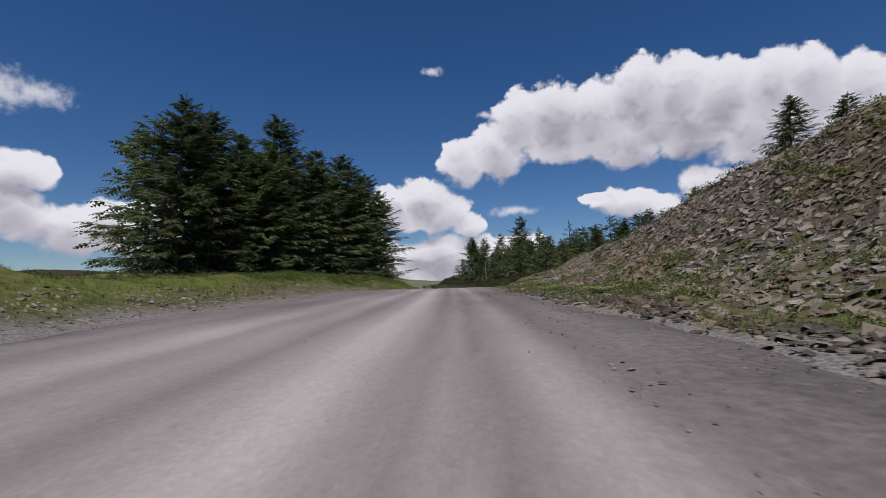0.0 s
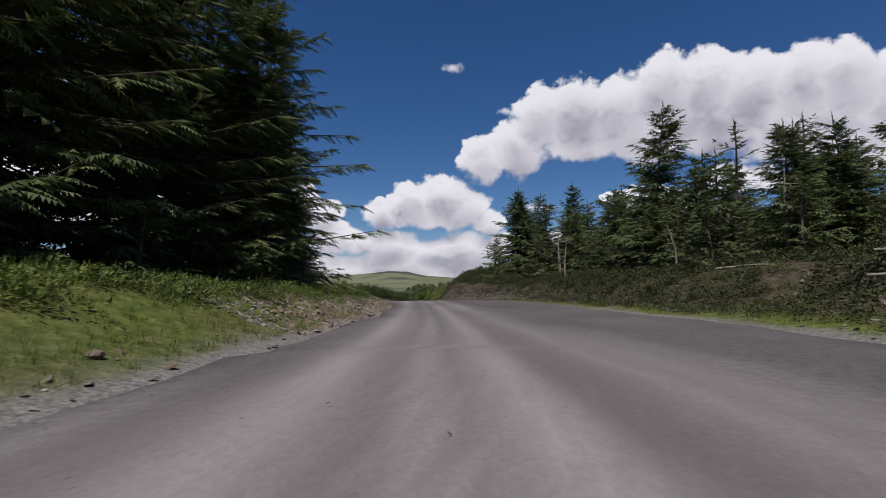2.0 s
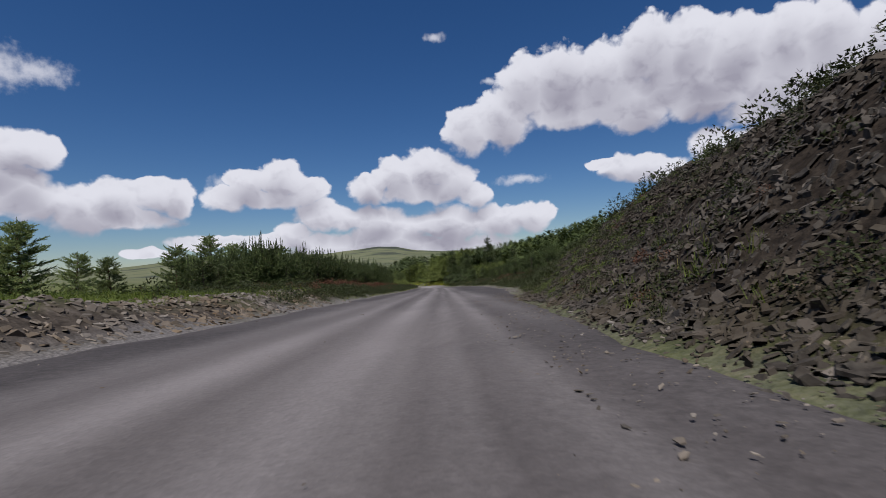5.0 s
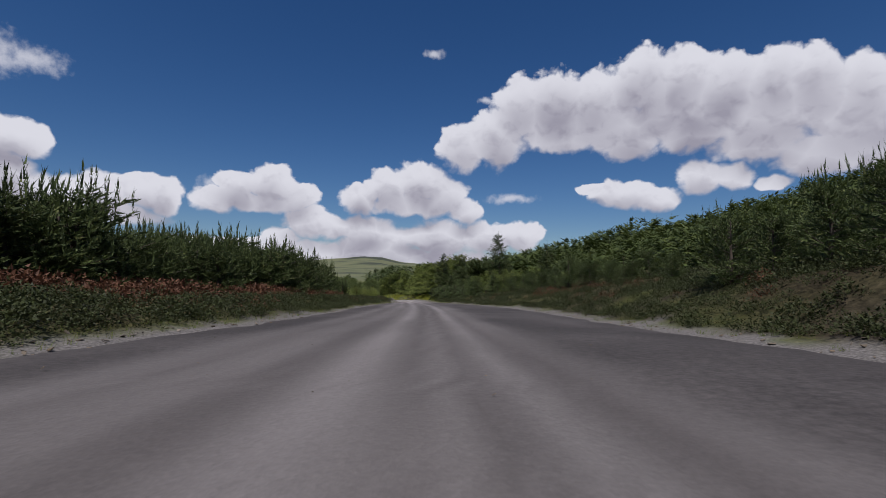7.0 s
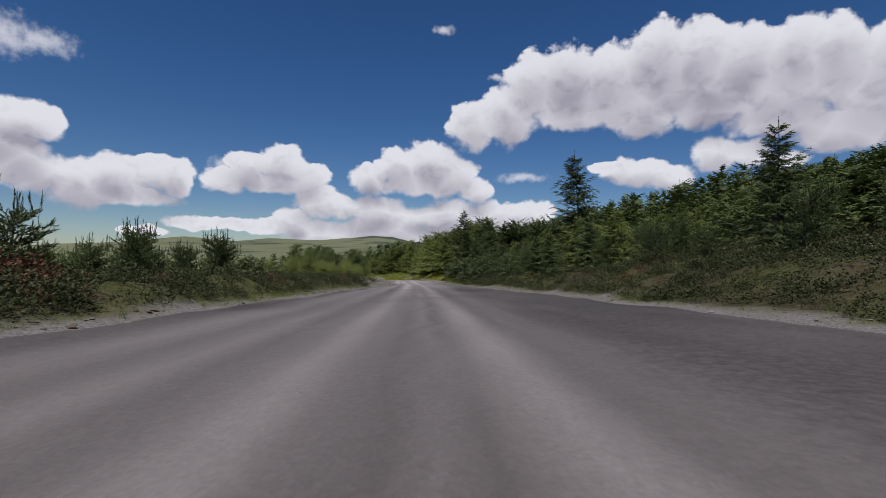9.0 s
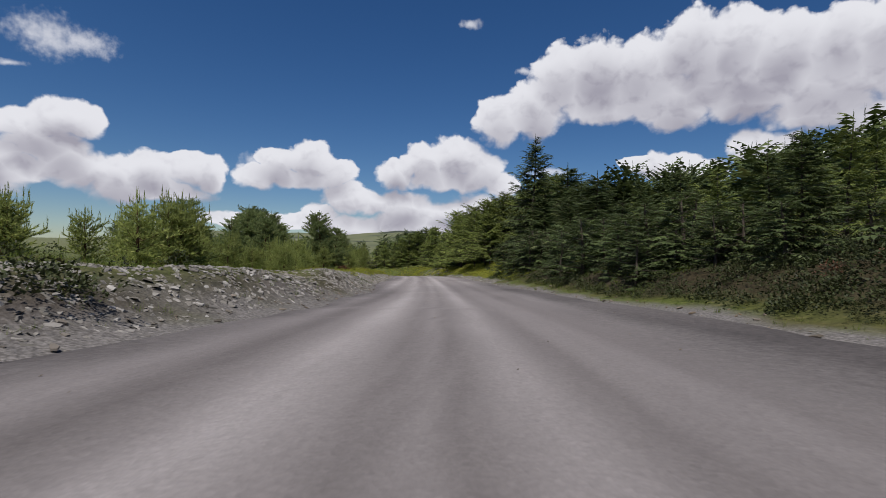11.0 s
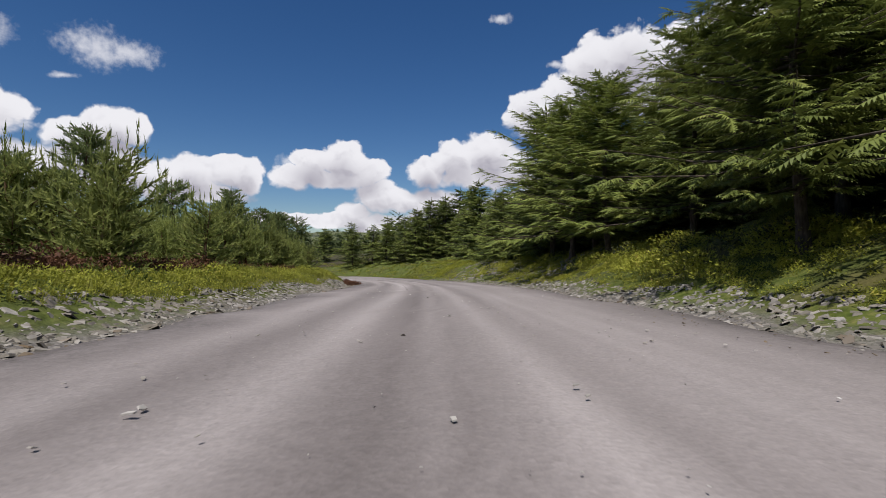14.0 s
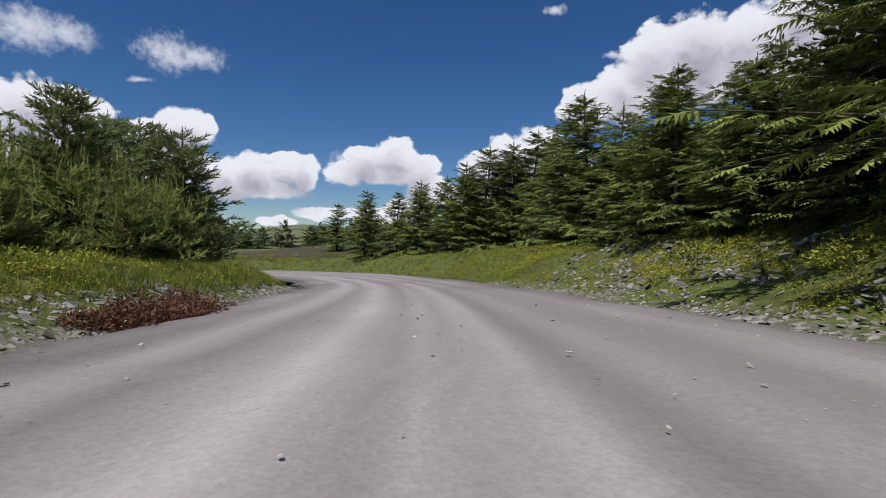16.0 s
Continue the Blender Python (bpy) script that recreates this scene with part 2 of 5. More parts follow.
def mat_ground():
    m, nt, b = material("moorland_ground", 0.95, 0.1)
    at = obj_coord(nt)
    n1, n2, n3 = grain(nt, at, 0.5, 5.0), grain(nt, at, 7.0, 4.0), grain(nt, at, 0.0045, 4.0)
    grass = ramp(nt, n2, (0.3, (0.042, 0.06, 0.011)), (0.55, (0.08, 0.1, 0.02)), (0.75, (0.135, 0.132, 0.04)))
    grass = blend(nt, remap(nt, n1, 0.45, 0.7, 0.0, 0.7), grass, (0.075, 0.058, 0.026))
    # the dark stops paint cloud shadows as well as heather on the hills
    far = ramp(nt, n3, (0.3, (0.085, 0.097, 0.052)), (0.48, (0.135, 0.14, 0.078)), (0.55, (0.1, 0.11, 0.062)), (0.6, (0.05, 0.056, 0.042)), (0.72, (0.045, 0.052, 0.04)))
    shale = ramp(nt, n2, (0.3, (0.03, 0.024, 0.019)), (0.55, (0.066, 0.054, 0.044)), (0.75, (0.125, 0.105, 0.09)))
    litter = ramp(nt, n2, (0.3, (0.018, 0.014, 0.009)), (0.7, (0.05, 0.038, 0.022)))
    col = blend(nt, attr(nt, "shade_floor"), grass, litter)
    col = blend(nt, attr(nt, "stony"), col, shale)
    # brown earth of the cutting, with the bank's shade put into its colour
    shaded_earth = ramp(nt, n2, (0.3, (0.011, 0.008, 0.006)), (0.7, (0.036, 0.027, 0.02)))
    col = blend(nt, attr(nt, "bank_shade"), col, shaded_earth)
    edge = blend(nt, remap(nt, grain(nt, at, 30.0, 3.0), 0.35, 0.7), (0.085, 0.077, 0.073), (0.2, 0.184, 0.176))
    col = blend(nt, attr(nt, "gravelly"), col, edge)
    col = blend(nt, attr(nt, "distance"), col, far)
    nt.links.new(col, b.inputs["Base Color"])
    bump(nt, b, n2, 0.7, 0.08)
    return m


def mat_slate(name, *stops, rust=(0.17, 0.12, 0.07), cover=0.45):
    m, nt, b = material(name, 0.82, 0.3)
    at = obj_coord(nt)
    world_at = nd(nt, "ShaderNodeNewGeometry").outputs["Position"]
    r = nd(nt, "ShaderNodeNewGeometry").outputs["Random Per Island"]
    o = nd(nt, "ShaderNodeObjectInfo").outputs["Random"]
    mixed = nd(nt, "ShaderNodeMath", nd(nt, "ShaderNodeMath", r, o, operation="ADD").outputs[0], operation="FRACT").outputs[0]
    col = ramp(nt, mixed, *stops)
    n = grain(nt, at, 18.0, 4.0)
    col = blend(nt, remap(nt, n, 0.35, 0.7, 0.0, 0.45), col, (0.11, 0.098, 0.08))
    col = blend(nt, remap(nt, grain(nt, world_at, 0.55, 4.0), 0.42, 0.66, 0.0, cover), col, rust)
    nt.links.new(col, b.inputs["Base Color"])
    bump(nt, b, n, 0.5, 0.01)
    return m


def mat_leaf(name, dark, light, warm, through_light=0.25, rough=0.6):
    m = bpy.data.materials.new(name)
    m.use_nodes = True
    nt = m.node_tree
    b = nt.nodes["Principled BSDF"]
    b.inputs["Roughness"].default_value, b.inputs["Specular IOR Level"].default_value = rough, 0.2
    r = nd(nt, "ShaderNodeNewGeometry").outputs["Random Per Island"]
    o = nd(nt, "ShaderNodeObjectInfo").outputs["Random"]
    at = obj_coord(nt)
    n = grain(nt, at, 1.3, 3.0)
    col = ramp(nt, r, (0.0, dark), (0.55, tuple((p + q) / 2 for p, q in zip(dark, light))), (0.92, light), (1.0, warm))
    col = blend(nt, remap(nt, n, 0.35, 0.75, 0.0, 0.6), col, light)
    v = remap(nt, o, 0.0, 1.0, 0.78, 1.2)
    col = blend(nt, 1.0, col, nd(nt, "ShaderNodeCombineColor", v, v, v).outputs[0], "MULTIPLY")
    nt.links.new(col, b.inputs["Base Color"])
    t = nd(nt, "ShaderNodeBsdfTranslucent", col)
    mix = nd(nt, "ShaderNodeMixShader", through_light)
    nt.links.new(b.outputs[0], mix.inputs[1])
    nt.links.new(t.outputs[0], mix.inputs[2])
    nt.links.new(mix.outputs[0], nt.nodes["Material Output"].inputs[0])
    return m


def mat_bark(name, a, c):
    m, nt, b = material(name, 0.95, 0.1)
    at = nd(nt, "ShaderNodeVectorMath", obj_coord(nt), (6.0, 6.0, 1.4), operation="MULTIPLY").outputs[0]
    n = grain(nt, at, 3.0, 5.0)
    nt.links.new(ramp(nt, n, (0.3, a), (0.7, c)), b.inputs["Base Color"])
    bump(nt, b, n, 0.8, 0.02)
    return m


GRAVEL, GROUND = mat_gravel(), mat_ground()
SLATE = mat_slate("broken_slate", (0.0, (0.045, 0.038, 0.032)), (0.4, (0.112, 0.094, 0.079)), (0.68, (0.165, 0.142, 0.121)), (0.9, (0.25, 0.222, 0.195)), (1.0, (0.15, 0.1, 0.062)), rust=(0.125, 0.085, 0.044), cover=0.72)
GREY_SLATE = mat_slate("grey_weathered_slate", (0.0, (0.1, 0.092, 0.084)), (0.45, (0.19, 0.175, 0.16)), (0.85, (0.28, 0.262, 0.245)), (1.0, (0.38, 0.36, 0.34)), rust=(0.15, 0.125, 0.085), cover=0.4)
PALE_SLATE = mat_slate("pale_road_stone", (0.0, (0.22, 0.205, 0.19)), (0.6, (0.36, 0.34, 0.32)), (1.0, (0.5, 0.48, 0.46)), cover=0.2)
# brown slate darkened further for the shade that lies on the cutting
SHADED_BROWN_SLATE = mat_slate("brown_slate_in_shade", (0.0, (0.014, 0.011, 0.009)), (0.5, (0.027, 0.021, 0.016)), (0.85, (0.048, 0.038, 0.03)), (1.0, (0.1, 0.083, 0.07)), rust=(0.045, 0.032, 0.016), cover=0.6)
BROWN_SLATE = mat_slate("brown_bank_slate", (0.0, (0.03, 0.024, 0.019)), (0.5, (0.075, 0.06, 0.049)), (0.85, (0.12, 0.1, 0.083)), (1.0, (0.17, 0.145, 0.12)), rust=(0.07, 0.048, 0.025), cover=0.6)
SPRUCE = mat_leaf("spruce_needles", (0.032, 0.047, 0.018), (0.096, 0.124, 0.042), (0.15, 0.15, 0.058))
SPRUCE_LIGHT = mat_leaf("young_spruce_needles", (0.064, 0.09, 0.022), (0.2, 0.235, 0.055), (0.28, 0.29, 0.08), 0.24)
# darker copy of the young needles, with the hillside's shade in the colour
PLANTED_SHADE = mat_leaf("shaded_planted_spruce", (0.03, 0.046, 0.014), (0.085, 0.11, 0.03), (0.13, 0.14, 0.045), 0.2)
PINE = mat_leaf("pine_needles", (0.076, 0.108, 0.042), (0.21, 0.255, 0.092), (0.28, 0.28, 0.11), 0.34)
PINE_LIGHT = mat_leaf("young_pine_needles", (0.13, 0.165, 0.045), (0.32, 0.355, 0.105), (0.38, 0.38, 0.15), 0.45)
SCRUB = mat_leaf("green_scrub_leaves", (0.045, 0.07, 0.016), (0.13, 0.165, 0.035), (0.18, 0.18, 0.06), 0.3)
# yellower, brighter copy of the verge grass with sunlight put into its colour
SUNNY_GRASS = mat_leaf("sunlit_grass_blades", (0.13, 0.15, 0.02), (0.32, 0.325, 0.05), (0.38, 0.33, 0.11), 0.4)
HEATH = mat_leaf("heath_leaves", (0.022, 0.026, 0.011), (0.06, 0.075, 0.024), (0.1, 0.07, 0.035), 0.15)
RUST = mat_leaf("dead_bracken", (0.065, 0.03, 0.017), (0.175, 0.08, 0.045), (0.22, 0.13, 0.07), 0.2)
GRASS = mat_leaf("verge_grass", (0.045, 0.07, 0.012), (0.125, 0.16, 0.024), (0.22, 0.19, 0.06), 0.4)
MOSS = mat_leaf("bilberry_leaves", (0.115, 0.13, 0.016), (0.3, 0.305, 0.042), (0.32, 0.24, 0.075), 0.3)
FOXGLOVE = mat_leaf("foxglove_bells", (0.32, 0.06, 0.24), (0.5, 0.14, 0.4), (0.55, 0.25, 0.45), 0.3)
BARK = mat_bark("spruce_bark", (0.035, 0.028, 0.022), (0.11, 0.09, 0.075))
PINE_BARK = mat_bark("pine_bark", (0.05, 0.032, 0.02), (0.14, 0.085, 0.05))
DEADWOOD = mat_bark("bleached_dead_wood", (0.1, 0.09, 0.075), (0.27, 0.25, 0.215))

# ---------------------------------------------------------------- plan of the road
EYE = 0.5                                       # height of the lens over the road
line = [Vector(m.translation) for _, m in PATH]
# back behind the start and on round the left-hand bend after the end
before = [line[0] + Vector((0.4 * k / 10, -k, -0.035 * k)) for k in (60, 40, 20)]
after, turn, at = [], radians(13.5), line[-1].copy()
for k in range(46):
    turn += radians(0.7 if k < 14 else 3.2) if k < 34 else 0
    at = at + Vector((-math.sin(turn), math.cos(turn), -0.055 if k < 16 else -0.03)) * 1.0
    after.append(at.copy())
knots = np.array([tuple(p) for p in before + line + after])
cut = np.concatenate([[0], np.cumsum(np.linalg.norm(np.diff(knots[:, :2], axis=0), axis=1))])
cut -= cut[len(before)]                         # s = 0 at the start of the drive
S = np.arange(cut[0], cut[-1], 1.0)


def glide(col):
    v = np.interp(S, cut, knots[:, col])
    k = np.array([1, 3, 5, 6, 5, 3, 1], float)
    return np.convolve(np.pad(v, 3, mode="reflect", reflect_type="odd"), k / k.sum(), "valid")


CX, CY, CZ = glide(0), glide(1), glide(2) - EYE
TX, TY = np.gradient(CX), np.gradient(CY)
TN = np.hypot(TX, TY)
TX, TY = TX / TN, TY / TN

# table along the road: s, left edge, right edge
EDGES = np.array([(-60, 4, 2.2), (0, 4.1, 1.9), (8, 4.2, 1.75), (14, 4.0, 1.7), (18, 3.5, 1.9), (24, 2.9, 2.6), (30, 2.6, 3.4), (40, 1.9, 3.8), (48, 1.5, 4.8), (54, 1.35, 5.2), (62, 1.4, 5.3), (68, 1.8, 4.7), (74, 2.2, 3.4), (79, 2.7, 2.0), (84, 3.2, 1.5),
                  (92, 3.7, 1.5), (104, 3.7, 2.6), (120, 3.7, 4.4), (140, 3.7, 5.2), (160, 3.3, 4.8), (172, 2.6, 4.2), (180, 1.85, 3.8), (187, 1.95, 3.5), (194, 2.5, 3.3), (215, 2.6, 3.0), (228, 2.6, 3.3), (240, 2.8, 3.4), (300, 2.8, 3.4)])
# s, right verge width, bank height, bank steepness, slope of the hill beyond
RIGHT = np.array([(-60, 1.2, 5.0, 0.8, 0.1), (9, 1.4, 3.4, 0.7, 0.04), (16, 1.6, 2.0, 0.52, 0.04), (24, 1.6, 1.5, 0.45, 0.05), (34, 1.8, 1.15, 0.4, 0.05), (42, 1.2, 1.0, 0.4, 0.05), (60, 0.9, 0.9, 0.5, 0.06), (70, 0.5, 0.95, 0.6, 0.08), (77, 0.3, 1.1, 0.7, 0.1),
                  (82, 0.3, 1.8, 0.95, 0.13), (87, 0.3, 2.7, 1.05, 0.17), (100, 0.5, 2.5, 0.85, 0.2), (116, 1.0, 1.2, 0.5, 0.2), (135, 1.0, 0.7, 0.35, 0.19), (150, 0.9, 0.7, 0.35, 0.17), (170, 0.8, 0.6, 0.35, 0.16), (190, 0.5, 0.6, 0.35, 0.12), (210, 0.6, 1.1, 0.4, 0.14), (228, 0.6, 1.3, 0.4, 0.12), (300, 0.8, 0.6, 0.3, 0.1)])
# s, left berm height, berm run, slope beyond
LEFT = np.array([(-60, 0.5, 3.0, 0.01), (15, 0.55, 2.6, 0.012), (30, 0.6, 2.2, 0.02), (50, 0.6, 2.6, 0.01), (68, 0.55, 2.6, 0.0), (76, 0.5, 1.5, 0.0), (90, 0.5, 1.1, -0.012), (112, 0.4, 1.4, -0.01), (130, 0.35, 1.8, -0.01), (165, 0.35, 1.6, -0.01), (178, 0.55, 1.2, -0.01),
                 (192, 0.35, 1.2, 0.0), (215, 0.35, 1.6, 0.01), (235, 0.55, 2.0, 0.01), (241, 0.65, 1.8, 0.0), (250, 0.3, 2.0, -0.03), (300, 0.2, 2.0, -0.04)])


def lattice(ix, iy):
    h = (ix * 374761393 + iy * 668265263) & 0x7FFFFFFF
    h = ((h ^ (h >> 13)) * 1274126177) & 0x7FFFFFFF
    return ((h ^ (h >> 16)) & 0xFFFF) / 65535.0


def value_noise(x, y):
    ix, iy = np.floor(x).astype(np.int64), np.floor(y).astype(np.int64)
    fx, fy = x - ix, y - iy
    fx, fy = fx * fx * (3 - 2 * fx), fy * fy * (3 - 2 * fy)
    a, b = lattice(ix, iy), lattice(ix + 1, iy)
    c, d = lattice(ix, iy + 1), lattice(ix + 1, iy + 1)
    return (a * (1 - fx) + b * fx) * (1 - fy) + (c * (1 - fx) + d * fx) * fy - 0.5


def fbm(x, y, octaves=4):
    x, y = np.asarray(x, float), np.asarray(y, float)
    return sum(value_noise(x * 2 ** k + 17.3 * k, y * 2 ** k - 9.1 * k) / 2 ** k for k in range(octaves))


def station(x, y):
    """Distance along the road and to the right of its line, and the road's height there."""
    x, y = np.ravel(np.asarray(x, float)), np.ravel(np.asarray(y, float))
    s, d, z = np.empty_like(x), np.empty_like(x), np.empty_like(x)
    for i in range(0, len(x), 20000):
        xs, ys = x[i:i + 20000], y[i:i + 20000]
        j = np.argmin((xs[:, None] - CX) ** 2 + (ys[:, None] - CY) ** 2, axis=1)
        dx, dy = xs - CX[j], ys - CY[j]
        f = np.clip(dx * TX[j] + dy * TY[j], -0.7, 0.7)
        s[i:i + 20000] = S[j] + f
        r = dx * TY[j] - dy * TX[j]
        far = np.hypot(dx - f * TX[j], dy - f * TY[j])
        d[i:i + 20000] = np.where(r < 0, -far, far)
        z[i:i + 20000] = np.interp(S[j] + f, S, CZ)
    return s, d, z


def table(t, s, col):
    return np.interp(s, t[:, 0], t[:, col])


def edge_left(s):
    return table(EDGES, s, 1) + 0.35 * fbm(s * 0.35, s * 0 + 3.3, 3)


def edge_right(s):
    return table(EDGES, s, 2) + 0.35 * fbm(s * 0.35, s * 0 + 8.7, 3)


def height(x, y):
    shape = np.shape(x)
    x, y = np.ravel(np.asarray(x, float)), np.ravel(np.asarray(y, float))
    s, d, z = station(x, y)
    er, el = edge_right(s), edge_left(s)
    r, l = d - er, -d - el
    verge, top, steep, hill = (table(RIGHT, s, k) for k in (1, 2, 3, 4))
    run = top / steep
    v = np.clip(r / verge, 0, 1)
    rise = np.clip((r - verge) / run, 0, 1)
    rise = rise + 0.12 * np.sin(rise * 2 * np.pi) * -0.5
    beyond = np.clip(r - verge - run, 0, None)
    hr = 0.1 * v + top * rise + hill * 90 * (1 - np.exp(-beyond / 90))
    hr += np.interp(s, [96, 110, 135, 150, 215, 240, 262], [0.0, 0.06, 0.2, 0.28, 0.28, 0.2, 0.0]) * 60 * (1 - np.exp(-np.clip(beyond - 12, 0, None) / 60))
    bh, brun, bs = (table(LEFT, s, k) for k in (1, 2, 3))
    q = np.clip(l / brun, 0, 1)
    hl = bh * q * q * (3 - 2 * q) + bs * np.clip(l - brun, 0, 70)
    off = np.where(r > 0, hr, np.where(l > 0, hl, 0))
    away = np.clip(np.maximum(r, l), 0, None)
    off += np.clip(away / 1.2, 0, 1) * (0.30 * fbm(x * 0.45, y * 0.45, 4) + 0.05)
    off += np.clip((away - 6) / 10, 0, 1) * 0.9 * fbm(x * 0.09, y * 0.09, 3)
    off -= np.clip(-np.maximum(r, l) / 0.25, 0, 1) * 0.07
    off += np.where(r > 0, np.clip((r - 0.8) / 1.5, 0, 1), 0) * np.interp(s, [188, 198, 244, 252], [0, 1, 1, 0]) * 0.55 * fbm(x * 0.55 + 4, y * 0.55, 2)
    near = z + off
    # open moor; the hills that close it are a sheet of their own
    dist = np.hypot(x + 6, y - 120)
    moor = -6 + 5 * fbm(x / 160, y / 160, 3) - 14 * np.clip((dist - 620) / 500, 0, 1)
    k = np.clip((dist - 190) / 320, 0, 1)
    k = k * k * (3 - 2 * k)
    hollow = 5.0 * np.exp(-((x + 85) / 55) ** 2 - ((y - 325) / 60) ** 2)
    return (near * (1 - k) + moor * k - hollow).reshape(shape)


def hill_height(bearing, dist):
    """Skyline hills round the moor, by bearing in degrees and distance in metres."""
    crest = np.interp(bearing, [-180, -75, -46, -40, -34, -31, -28.4, -26, -23.6, -20.4, -17, -14.5, -11, -8.7, -6.5, -4.2, -0.7, 6, 20, 60, 180],
                      [20, 24, 22, 34, 54, 70, 82, 76, 68, 83, 80, 77, 88, 101, 98, 75, 62, 50, 40, 40, 20])
    rise = np.clip((dist - 480) / 1850, 0, 1)
    a, q = np.radians(bearing), dist / 420
    h = -8 + crest * rise ** 1.35 + 16 * rise * fbm(np.sin(a) * q, np.cos(a) * q, 3)
    return h - 40 * np.clip((dist - 2400) / 900, 0, 1) - 10 * np.clip((560 - dist) / 80, 0, 1)


def spot(s, d):
    """World x, y of a place beside the road."""
    x, y = np.interp(s, S, CX), np.interp(s, S, CY)
    tx, ty = np.interp(s, S, TX), np.interp(s, S, TY)
    return x + d * ty, y - d * tx


# ---------------------------------------------------------------- mesh helpers


def mesh_from(name, verts, faces, mat, smooth=False):
    """A mesh from arrays: verts (n, 3), faces (m, 3) or (m, 4)."""
    verts, faces = np.asarray(verts, np.float32), np.asarray(faces, np.int32)
    me = bpy.data.meshes.new(name)
    me.vertices.add(len(verts))
    me.vertices.foreach_set("co", verts.ravel())
    k = faces.shape[1]
    me.loops.add(faces.size)
    me.loops.foreach_set("vertex_index", faces.ravel())
    me.polygons.add(len(faces))
    me.polygons.foreach_set("loop_start", np.arange(0, faces.size, k, dtype=np.int32))
    me.polygons.foreach_set("loop_total", np.full(len(faces), k, np.int32))
    me.polygons.foreach_set("use_smooth", np.full(len(faces), smooth))
    me.materials.append(mat)
    me.update()
    me.validate()
    return me


def part(name, data, parent, label=""):
    ob = new(name, data)
    ob.parent = parent
    return tagged(ob, label)


def float_attribute(me, name, values):
    a = me.attributes.new(name, "FLOAT", "POINT")
    a.data.foreach_set("value", np.asarray(values, np.float32))


def grid_faces(rows, cols):
    i = (np.arange(rows - 1)[:, None] * cols + np.arange(cols - 1)[None]).ravel()
    return np.stack([i, i + 1, i + cols + 1, i + cols], 1)


def frames_to(direction):
    """For each row a basis whose first axis runs along the direction."""
    d = direction / np.linalg.norm(direction, axis=1)[:, None]
    side = np.cross(d, np.array([0.0, 0.0, 1.0]))
    n = np.linalg.norm(side, axis=1)
    side[n < 1e-4] = (1.0, 0.0, 0.0)
    side /= np.linalg.norm(side, axis=1)[:, None]
    return d, side, np.cross(side, d)


# ---------------------------------------------------------------- ground and road
def spread(lo, hi, step, reach):
    core = np.arange(lo, hi + 0.01, step)
    out = np.cumsum(np.geomspace(step * 1.6, reach / 5, 26))
    out = out * (reach / out[-1])
    return np.concatenate([lo - out[::-1], core, hi + out])


